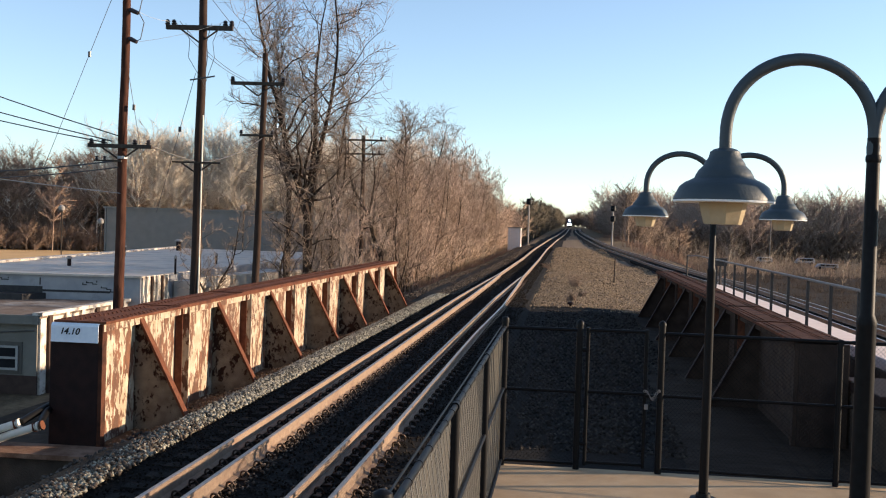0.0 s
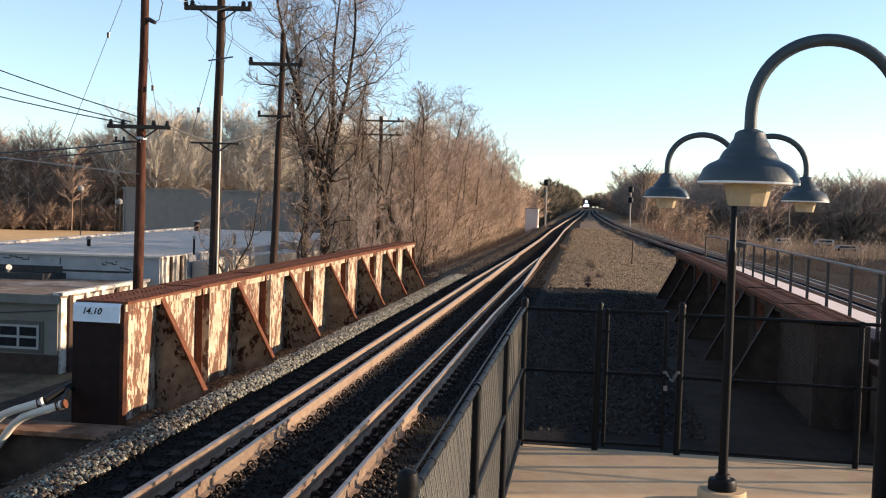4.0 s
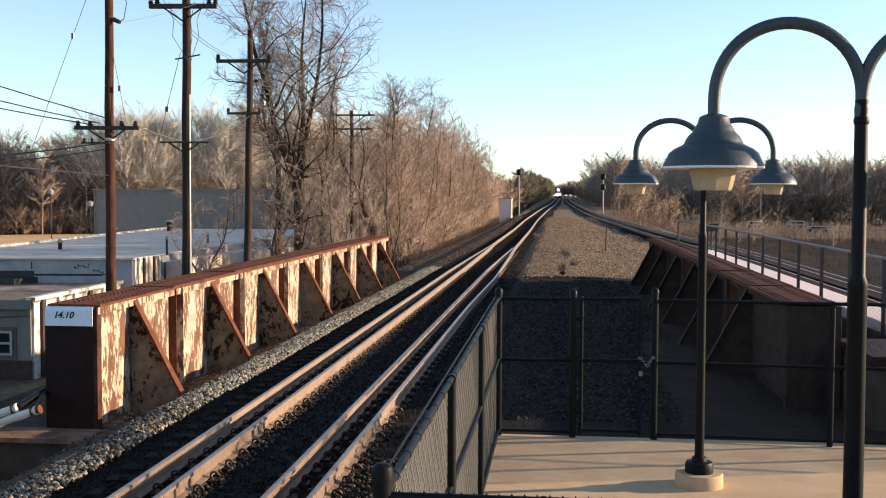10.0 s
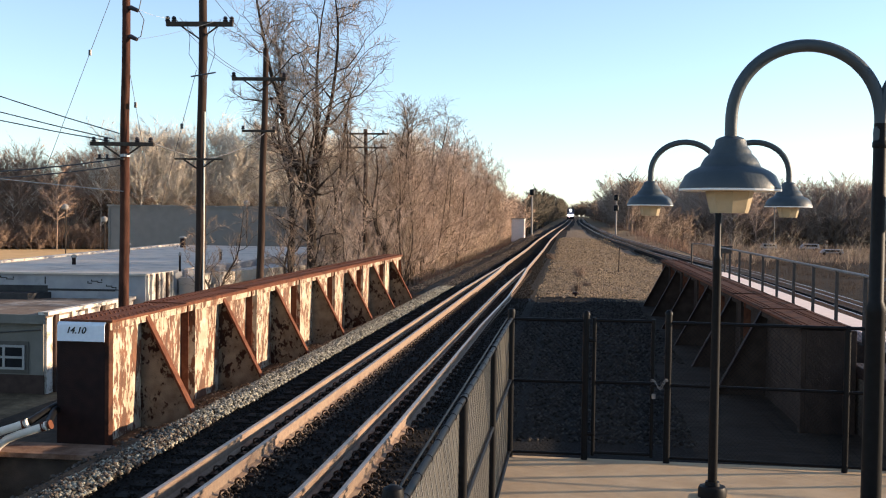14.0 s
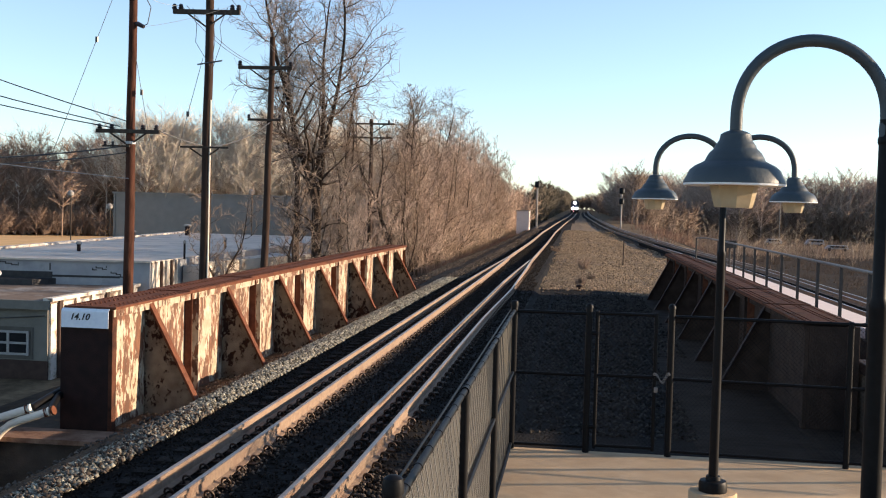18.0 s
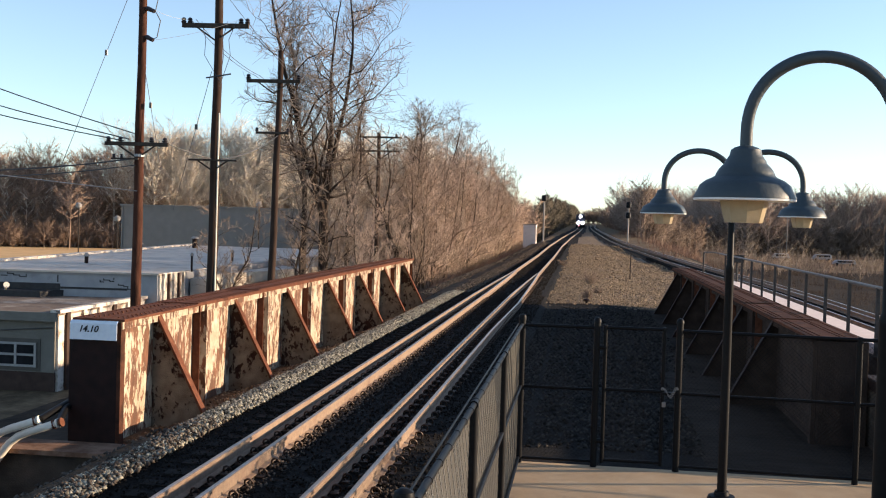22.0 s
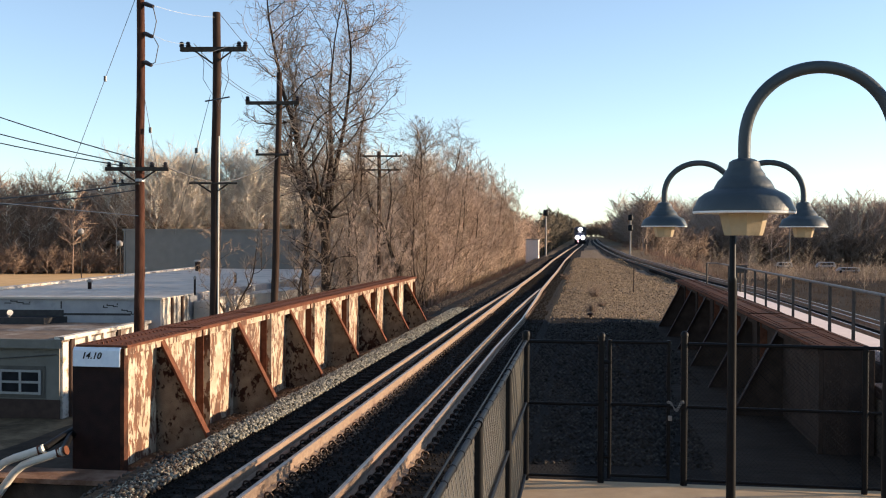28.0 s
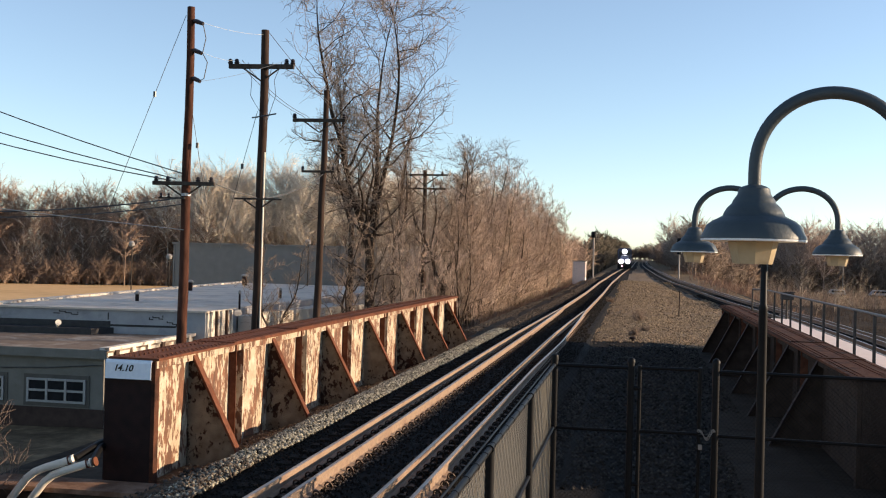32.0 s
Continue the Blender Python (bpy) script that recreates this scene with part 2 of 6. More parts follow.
M_LAMP = mat("lamp_blue_grey_enamel", (0.032, 0.046, 0.055), (0.042, 0.058, 0.068), 8, 0.5, 0.0, 0.12, 50, (0.026, 0.036, 0.043), 3, 0.55, 0.8, spec=0.4)
M_RIM = mat("lamp_white_inner_enamel", (0.72, 0.74, 0.74), (0.8, 0.82, 0.82), 12, 0.4, 0.0, 0.05)
M_GLOBE = mat("yellowed_acrylic_lens", (0.36, 0.285, 0.18), (0.45, 0.36, 0.235), 10, 0.35, 0.0, 0.1, 40, (0.30, 0.225, 0.13), 5, 0.5, 0.8)
# Paler copy of the black wire: the side fence's sunlight is in its colour.
M_MESHLIT = mat("sunlit_vinyl_wire", (0.15, 0.142, 0.124), (0.20, 0.19, 0.166), 30, 0.5, 0.0, 0.0)
M_MESHDARK = mat("black_vinyl_wire", (0.006, 0.006, 0.0065), (0.01, 0.01, 0.0105), 30, 0.7, 0.0, 0.0, spec=0.05)
M_RAILGREY = mat("weathered_grey_pipe", (0.16, 0.15, 0.14), (0.24, 0.22, 0.2), 12, 0.6, 0.2, 0.2, 60, (0.12, 0.09, 0.07), 3, 0.5, 0.8)
M_RAILDARK = mat("dull_painted_steel", (0.035, 0.03, 0.027), (0.06, 0.05, 0.043), 12, 0.7, 0.0, 0.2, 60, (0.09, 0.05, 0.03), 4, 0.55, 0.75)
M_GALV = mat("galvanized_pipe", (0.24, 0.22, 0.2), (0.33, 0.3, 0.27), 15, 0.6, 0.1, 0.1)
M_POLE = mat("creosote_pole_wood", (0.055, 0.021, 0.014), (0.095, 0.042, 0.027), 7, 0.85, 0.0, 0.5, 60, (0.022, 0.012, 0.009), 1.6, 0.5, 0.62, stretch=(1, 1, 0.25))
M_POLEBLACK = mat("tarred_pole_wood", (0.032, 0.02, 0.015), (0.06, 0.038, 0.029), 7, 0.85, 0.0, 0.5, 60, (0.13, 0.105, 0.085), 1.8, 0.6, 0.72, stretch=(1, 1, 0.2))
M_POLEDARK = mat("dark_weathered_timber", (0.05, 0.038, 0.03), (0.09, 0.07, 0.055), 7, 0.9, 0.0, 0.5, 60, stretch=(1, 1, 0.2))
M_INSUL = mat("dark_porcelain", (0.025, 0.02, 0.022), (0.05, 0.04, 0.04), 20, 0.3, 0.0, 0.0)
M_WIRE = mat("weathered_cable", (0.05, 0.05, 0.052), (0.08, 0.08, 0.085), 20, 0.6, 0.0, 0.0)
M_WIREPALE = mat("bright_aluminium_cable", (0.30, 0.30, 0.30), (0.38, 0.38, 0.38), 20, 0.5, 0.4, 0.0)
M_WHITE = mat("white_pipe_paint", (0.76, 0.67, 0.54), (0.82, 0.74, 0.61), 12, 0.55, 0.0, 0.1, 50, (0.55, 0.47, 0.38), 4, 0.6, 0.75)
M_SIGN = mat("white_sign_enamel", (0.72, 0.76, 0.82), (0.8, 0.84, 0.88), 20, 0.5, 0.0, 0.05, 50, (0.5, 0.5, 0.5), 9, 0.62, 0.72)
M_TEXT = mat("black_lettering", (0.01, 0.01, 0.012), (0.02, 0.02, 0.02), 20, 0.6, 0.0, 0.0)
M_WALLGREY = mat("grey_painted_block", (0.18, 0.168, 0.14), (0.225, 0.208, 0.175), 2, 0.85, 0.0, 0.3, 30, (0.15, 0.135, 0.11), 0.5, 0.5, 0.75)
M_WALLMID = mat("grey_window_surround", (0.10, 0.092, 0.078), (0.13, 0.118, 0.10), 3, 0.85, 0.0, 0.3, 30)
M_WALLDARK = mat("brown_painted_base", (0.05, 0.033, 0.027), (0.075, 0.05, 0.04), 3, 0.85, 0.0, 0.3, 30)
M_WALLBLUE = mat("patched_white_parapet", (0.27, 0.27, 0.28), (0.36, 0.355, 0.35), 1.5, 0.75, 0.0, 0.3, 20, (0.19, 0.19, 0.195), 0.5, 0.55, 0.72)
M_WHITEWALL = mat("flaking_white_wall", (0.62, 0.55, 0.46), (0.70, 0.63, 0.53), 2, 0.8, 0.0, 0.3, 25, (0.28, 0.19, 0.13), 1.3, 0.51, 0.62)
M_ROOF = mat("silver_coated_roof", (0.50, 0.42, 0.34), (0.62, 0.54, 0.45), 0.9, 0.7, 0.0, 0.4, 12, (0.25, 0.215, 0.185), 0.35, 0.5, 0.72)
M_ROOFBROWN = mat("gravel_roof", (0.15, 0.11, 0.085), (0.22, 0.17, 0.13), 2, 0.9, 0.0, 0.4, 25, (0.34, 0.30, 0.26), 0.35, 0.52, 0.62)
M_TAR = mat("roof_tar", (0.018, 0.017, 0.018), (0.035, 0.033, 0.033), 4, 0.6, 0.0, 0.4, 30)
M_METALSHED = mat("dark_grey_cladding", (0.20, 0.178, 0.157), (0.235, 0.21, 0.187), 1.2, 0.6, 0.1, 0.15, 20)
M_CREAM = mat("cream_render", (0.80, 0.68, 0.46), (0.86, 0.75, 0.54), 1.2, 0.8, 0.0, 0.2, 15, (0.72, 0.6, 0.4), 0.4, 0.55, 0.8)
M_FRAME = mat("white_window_frame", (0.30, 0.29, 0.27), (0.37, 0.355, 0.33), 12, 0.5, 0.0, 0.05)
M_PANE = mat("dark_window_glass", (0.012, 0.014, 0.016), (0.02, 0.022, 0.026), 3, 0.12, 0.0, 0.0, spec=0.25)
M_PANEGREEN = mat("greenish_window_glass", (0.26, 0.27, 0.19), (0.36, 0.36, 0.26), 2, 0.3, 0.0, 0.1)
M_BARK = mat("bark_grey_brown", (0.03, 0.021, 0.016), (0.065, 0.046, 0.035), 6, 0.95, 0.0, 0.9, 30, (0.03, 0.022, 0.016), 1.5, 0.5, 0.7, stretch=(1, 1, 0.3), per_object=0.2)
M_TWIG = mat("twig_brown", (0.345, 0.25, 0.19), (0.48, 0.36, 0.28), 3, 0.95, 0.0, 0.0, per_object=0.3)
M_TWIGDARK = mat("twig_dark_brown", (0.25, 0.182, 0.135), (0.37, 0.272, 0.2), 3, 0.95, 0.0, 0.0, per_object=0.25)
M_TWIGGREY = mat("grey_brown_twig", (0.17, 0.13, 0.102), (0.27, 0.21, 0.168), 3, 0.95, 0.0, 0.0, per_object=0.2)
M_PALEBARK = mat("pale_bark", (0.36, 0.29, 0.21), (0.48, 0.40, 0.30), 3, 0.95, 0.0, 0.3, 20, (0.25, 0.19, 0.13), 1, 0.5, 0.7, per_object=0.2)
M_WOODS = island_mat("far_woods_brown", (0.22, 0.15, 0.108), (0.50, 0.35, 0.255))
M_WOODSGREY = island_mat("grey_brown_woods", (0.12, 0.09, 0.07), (0.33, 0.25, 0.195))
# Haze over the far woods is put into this paler bark tone.
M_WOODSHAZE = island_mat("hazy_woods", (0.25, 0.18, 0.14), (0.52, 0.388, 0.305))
M_THICKET = island_mat("thicket_twigs", (0.30, 0.215, 0.158), (0.58, 0.435, 0.33))
# Stem tones darkened to hold the shade beyond the second track.
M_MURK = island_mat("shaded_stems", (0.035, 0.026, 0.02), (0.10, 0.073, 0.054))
M_GREYTWIG = mat("grey_twig", (0.15, 0.112, 0.09), (0.24, 0.18, 0.145), 3, 0.95, 0.0, 0.0, per_object=0.2)
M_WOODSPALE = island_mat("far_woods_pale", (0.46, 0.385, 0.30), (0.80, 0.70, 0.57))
M_SAPLING = island_mat("beige_sapling_bark", (0.22, 0.17, 0.125), (0.44, 0.355, 0.265))
M_REDWOODS = island_mat("reddish_undergrowth", (0.16, 0.11, 0.08), (0.34, 0.242, 0.178))
M_EVERGREEN = island_mat("dark_cedar", (0.05, 0.045, 0.033), (0.155, 0.13, 0.098))
M_WEED = island_mat("dry_weeds", (0.11, 0.077, 0.05), (0.27, 0.20, 0.135))
M_REDBRUSH = island_mat("reddish_brush", (0.14, 0.083, 0.058), (0.25, 0.16, 0.112))
M_LOCO = mat("locomotive_dark_blue_paint", (0.02, 0.025, 0.05), (0.03, 0.035, 0.06), 3, 0.5, 0.0, 0.1)
M_HEADLIGHT = glow("headlight_glow", (1.0, 0.95, 0.98), 14)
# Glow colour for the headlight's reddish glint on the rail.
M_RAILGLINT = glow("rail_glint_glow", (1.0, 0.35, 0.4), 6)

# ---- geometry helpers ----
class Geo:
    """Vertex and face lists for one mesh."""
    def __init__(self):
        self.v, self.f = [], []

    def box(self, x0, x1, y0, y1, z0, z1):
        n = len(self.v)
        self.v += [(x0, y0, z0), (x1, y0, z0), (x1, y1, z0), (x0, y1, z0), (x0, y0, z1), (x1, y0, z1), (x1, y1, z1), (x0, y1, z1)]
        self.f += [(n + 3, n + 2, n + 1, n), (n + 4, n + 5, n + 6, n + 7), (n, n + 1, n + 5, n + 4), (n + 1, n + 2, n + 6, n + 5), (n + 2, n + 3, n + 7, n + 6), (n + 3, n, n + 4, n + 7)]
        return self

    def prism(self, poly, z0, z1):
        """An upright prism over a plan polygon, counter-clockwise."""
        n, k = len(self.v), len(poly)
        self.v += [(x, y, z0) for x, y in poly] + [(x, y, z1) for x, y in poly]
        self.f += [tuple(range(n + k - 1, n - 1, -1)), tuple(range(n + k, n + 2 * k))]
        self.f += [(n + i, n + (i + 1) % k, n + k + (i + 1) % k, n + k + i) for i in range(k)]
        return self

    def hull(self, a, b):
        """A solid between two polygons of equal length, in 3D."""
        n, k = len(self.v), len(a)
        self.v += [tuple(p) for p in a] + [tuple(p) for p in b]
        self.f += [tuple(range(n + k - 1, n - 1, -1)), tuple(range(n + k, n + 2 * k))]
        self.f += [(n + i, n + (i + 1) % k, n + k + (i + 1) % k, n + k + i) for i in range(k)]
        return self

    def tube(self, pts, radii, k=8, caps=True):
        pts = [Vector(p) for p in pts]
        if not isinstance(radii, (list, tuple)):
            radii = [radii] * len(pts)
        n0 = len(self.v)
        side = None
        for i, p in enumerate(pts):
            d = (pts[min(i + 1, len(pts) - 1)] - pts[max(i - 1, 0)])
            if d.length < 1e-9:
                d = Vector((0, 0, 1))
            d.normalize()
            if side is None:
                side = d.orthogonal().normalized()
            else:
                side = (side - d * side.dot(d))
                side = side.normalized() if side.length > 1e-6 else d.orthogonal().normalized()
            up = d.cross(side)
            for j in range(k):
                a = 2 * math.pi * j / k
                self.v.append(tuple(p + (side * math.cos(a) + up * math.sin(a)) * radii[i]))
        for i in range(len(pts) - 1):
            for j in range(k):
                a, b = n0 + i * k + j, n0 + i * k + (j + 1) % k
                self.f.append((a, b, b + k, a + k))
        if caps:
            e = n0 + (len(pts) - 1) * k
            self.f += [tuple(range(n0 + k - 1, n0 - 1, -1)), tuple(range(e, e + k))]
        return self

    def lathe(self, profile, k=24, at=(0, 0, 0)):
        """Turned about z: (radius, height) from bottom to top."""
        n0 = len(self.v)
        for r, z in profile:
            for j in range(k):
                a = 2 * math.pi * j / k
                self.v.append((at[0] + r * math.cos(a), at[1] + r * math.sin(a), at[2] + z))
        for i in range(len(profile) - 1):
            for j in range(k):
                a, b = n0 + i * k + j, n0 + i * k + (j + 1) % k
                self.f.append((a, b, b + k, a + k))
        e = n0 + (len(profile) - 1) * k
        self.f += [tuple(range(n0 + k - 1, n0 - 1, -1)), tuple(range(e, e + k))]
        return self

    def move(self, m):
        self.v = [tuple(m @ Vector(p)) for p in self.v]
        return self

    def mesh(self, name, smooth=False):
        me = bpy.data.meshes.new(name)
        me.from_pydata(self.v, [], self.f)
        me.update()
        if smooth:
            me.polygons.foreach_set("use_smooth", [True] * len(me.polygons))
        return me

def part(name, geo, material, parent=None, label="", smooth=False, bevel=0.0, kind=""):
    me = geo if isinstance(geo, bpy.types.Mesh) else geo.mesh(name, smooth)
    if not me.materials:
        me.materials.append(material)
    ob = new(name, me)
    if parent is not None:
        ob.parent = parent
    if bevel:
        b = ob.modifiers.new("bevel", "BEVEL")
        b.width, b.segments, b.limit_method = bevel, 2, "ANGLE"
    if smooth:
        e = ob.modifiers.new("split", "EDGE_SPLIT")
        e.split_angle = radians(40)
    return tagged(ob, label, kind=kind)

def thing(name, label, category, at=(0, 0, 0), group="", rz=0):
    e = new(name)
    e.matrix_basis = pose(*at, 0, 0, rz)
    return tagged(e, label, category, group)

def arrays(name, verts, faces, material, parent=None, label="", kind="stuff", category=""):
    """One joined mesh out of numpy arrays."""
    me = bpy.data.meshes.new(name)
    k = faces.shape[1]
    me.vertices.add(len(verts))
    me.vertices.foreach_set("co", verts.astype(np.float32).ravel())
    me.loops.add(faces.size)
    me.loops.foreach_set("vertex_index", faces.astype(np.int32).ravel())
    me.polygons.add(len(faces))
    me.polygons.foreach_set("loop_start", np.arange(0, faces.size, k, dtype=np.int32))
    me.update(calc_edges=True)
    me.materials.append(material)
    ob = new(name, me)
    if parent is not None:
        ob.parent = parent
    return tagged(ob, label, category, kind=kind)

rng = np.random.default_rng(7)

# ---- ground ----
TRACK_END = 760
def along(y, points):
    """Straight lines from point to point of (y, x)."""
    return float(np.interp(y, [p[0] for p in points], [p[1] for p in points]))

def swing(y):
    """Far ahead the line bears a little to the right."""
    return along(y, [(130, 0.0), (185, 0.55), (240, 1.4), (290, 1.95), (340, 2.25), (460, 2.9), (620, 4.0), (760, 4.9)])

def right_x(y):
    """The right-hand track closes in on the other one far ahead."""
    return along(y, [(-12, 9.2), (30, 9.25), (48, 9.35), (60, 9.25), (70, 8.75), (80, 8.3), (90, 7.9), (110, 7.2), (125, 6.5), (140, 5.85), (160, 5.25), (180, 4.8), (215, 4.3), (250, 3.9), (340, 3.3), (500, 4.3), (760, 9)])

LOW = -5.3          # street level beside the embankment
def rise(y):
    """The line climbs gently far ahead."""
    return float(np.interp(y, [95, 150, 230, 327, 608, 900], [0.0, 0.32, 0.92, 1.45, 3.0, 4.6]))

def ground_z(x, y):
    """Height of the one sheet of ground."""
    base = -0.36
    if x > 11.2:
        base += -3.9 * min(1, (x - 11.2) / 7)
    left_edge = -6.25 if y < 14.1 else -7.35 if y < 42.5 else -6.4
    if x < left_edge:
        if y < 42.5:
            base = LOW
        else:
            base = -0.36 + (LOW + 0.36) * min(1, (left_edge - x) / 9.0)
            if y < 46:
                base = LOW + (base - LOW) * (y - 42.5) / 3.5
    if -2.1 < x < 3 and y > 42:
        base += 0.10 * (1 - ((x - 0.4) / 2.6) ** 2)
    if y > 42 or x > 12 or x < -8:
        base += 0.10 * noise.noise(Vector((x * 0.23, y * 0.23, 0)))
    if left_edge < x < -6.0 and 14.1 < y < 42.5:
        base = -0.36 - 0.24 * min(1, (-6.0 - x) / 0.6) + 0.05 * noise.noise(Vector((x * 1.5, y * 1.1, 2)))
    if y > 95:
        base += rise(y) * max(0.0, 1 - max(0, abs(x) - 12) / 25)
    return base

def build_ground():
    xs = np.concatenate([[-2500, -1200, -700, -450], np.arange(-360, -60, 12), np.arange(-60, -14, 2.0), np.arange(-14, -7.3, 0.6), [-7.36, -7.34], np.arange(-7.2, -5.8, 0.2), np.arange(-5.7, 14, 0.5), np.arange(14, 60, 2.5), np.arange(60, 360, 14), [450, 700, 1200, 2500]])
    ys = np.concatenate([[-600, -200, -60, -20, -5], np.arange(0, 14, 2.0), np.arange(14, 42, 1.0), [42.4, 42.6], np.arange(43, 110, 1.0), np.arange(110, 220, 4), np.arange(220, 520, 15), [600, 800, 1200, 2000, 3500]])
    g = Geo()
    nx = len(xs)
    for y in ys:
        g.v += [(x, y, ground_z(x, y)) for x in xs]
    kinds = []
    for j in range(len(ys) - 1):
        for i in range(nx - 1):
            a = j * nx + i
            g.f.append((a, a + 1, a + nx + 1, a + nx))
            x, y = (xs[i] + xs[i + 1]) / 2, (ys[j] + ys[j + 1]) / 2
            if x < -6.2 and y < 14.1:
                k = 6
            elif -19 < x < -7.4 and y < 42:
                k = 6
            elif -7.4 < x < -6.0 and y < 43:
                k = 5
            elif -5.9 + swing(y) < x < -1.2 + swing(y) and y < 520:
                k = 0
            elif abs(x - right_x(y) - 0.2) < 1.9 and y < 520:
                k = 0
            # Shade at the right girder's foot, put in as darker soil.
            elif 1.8 < x < 4.6 and 13 < y < 42:
                k = 4
            elif -2.1 < x < 11.5 and y < 42:
                k = 0
            elif -2.1 < x < right_x(y) and y < 520:
                k = 1
            # Shaded low ground beyond the second track, put in as darker soil.
            elif x > 11 and y < 190:
                k = 4
            elif -22 < x < -6 and y < 240:
                k = 6
            elif x < -30 and y > 75:
                k = 3
            else:
                k = 2
            kinds.append(k)
    me = g.mesh("ground", True)
    for m in (M_BALLAST, M_GRAVEL, M_SCRUB, M_FIELD, M_SHADESOIL, M_DIRT, M_LITTER):
        me.materials.append(m)
    me.polygons.foreach_set("material_index", kinds)
    return part("ground", me, M_GRAVEL, kind="structure", label="gravel embankment, dead scrub and a dry grass field")

build_ground()

# ---- railway tracks ----
RAIL_PROFILE = [(-0.07, -0.178), (0.07, -0.178), (0.07, -0.168), (0.012, -0.148), (0.010, -0.052), (0.036, -0.04), (0.036, -0.006), (0.030, 0.0), (-0.030, 0.0), (-0.036, -0.006), (-0.036, -0.04), (-0.010, -0.052), (-0.012, -0.148), (-0.07, -0.168)]

def rail(parent, line, name="rail"):
    """A rail swept along (x, y) points, with its polished running surface."""
    g, top = Geo(), Geo()
    k = len(RAIL_PROFILE)
    for i, (x, y) in enumerate(line):
        up = rise(y)
        g.v += [(x + px, y, pz + up) for px, pz in RAIL_PROFILE]
        top.v += [(x - 0.024, y, up), (x + 0.024, y, up), (x + 0.022, y, up + 0.0025), (x - 0.022, y, up + 0.0025)]
        if i:
            n = (i - 1) * k
            g.f += [(n + j, n + (j + 1) % k, n + k + (j + 1) % k, n + k + j) for j in range(k)]
            m = (i - 1) * 4
            top.f += [(m + j, m + (j + 1) % 4, m + 4 + (j + 1) % 4, m + 4 + j) for j in range(4)]
    n = (len(line) - 1) * k
    g.f += [tuple(range(k - 1, -1, -1)), tuple(range(n, n + k))]
    r = part(name, g, M_RAIL, parent)
    part("running_surface", top, M_RAILTOP, r, "worn shiny rail head")
    return r

def spread(points, step=4.0):
    out = [points[0]]
    for (x0, y0), (x1, y1) in zip(points, points[1:]):
        n = max(1, int((y1 - y0) / step)) if y1 < 130 else 6
        for i in range(1, n + 1):
            s = i / n
            out.append((x0 + (x1 - x0) * s, y0 + (y1 - y0) * s))
    return out

FAR_Y = [160, 185, 210, 240, 265, 290, 315, 340, 400, 460, 540, 620, TRACK_END]
track = thing("gauntlet_track", "railway track with four interlaced rusty rails on dark ties", "railway track")
R1 = spread([(-4.25, -12), (-4.25, 42), (-4.14, 52), (-4.0, 63), (-3.96, 130)]) + [(-3.96 + swing(y), y) for y in FAR_Y]
R2 = spread([(-3.81, -12), (-3.81, 44), (-3.86, 56), (-3.93, 63.5)])
R3 = spread([(-2.78, -12), (-2.78, 42), (-2.66, 52), (-2.53, 60.5)])
R4 = spread([(-2.335, -12), (-2.335, 28), (-2.22, 38), (-2.34, 52), (-2.46, 61), (-2.46, 130)]) + [(-2.46 + swing(y), y) for y in FAR_Y]
for line in (R1, R2, R3, R4):
    rail(track, line)

far_track = thing("far_track", "second railway track with dark rails on a walled deck", "railway track")
RY = [-12, 20, 30, 40, 48, 54, 60, 65, 70, 80, 90, 100, 112, 125, 140, 155, 170, 190, 210, 235, 260, 290, 320, 360, 400, 500, TRACK_END]
for dx in (-0.75, -0.25, 0.68, 1.2):
    ys = RY if abs(dx) > 0.5 else RY[:8]
    rail(far_track, [(right_x(y) + dx, y) for y in ys])

def ties():
    tie = Geo().box(-1.62, 1.62, -0.115, 0.115, -0.10, 0.10).mesh("tie")
    tie.materials.append(M_TIE)
    rest = Geo()
    for i in range(270):
        y = 4.0 + 0.53 * i
        x = -3.28 + 0.04 * math.sin(i * 1.7)
        if y < 90:
            ob = new("tie", tie)
            ob.parent = track
            ob.matrix_basis = pose(x, y, -0.312, 0, 0, 0.8 * math.sin(i * 2.3))
        else:
            rest.box(x - 1.4, x + 1.3, y - 0.11, y + 0.11, -0.4 + rise(y), -0.192 + rise(y))
    part("timber_bed", rest, M_TIE, track, "creosoted ties far down the line", kind="stuff")
    far = Geo().box(-1.4, 1.4, -0.11, 0.11, -0.36, -0.18).mesh("tie")
    far.materials.append(M_TIE)
    for i in range(150):
        ob = new("tie", far)
        ob.parent = far_track
        ob.matrix_basis = pose(right_x(14 + 0.6 * i) + 0.1, 14 + 0.6 * i, rise(14 + 0.6 * i))

ties()

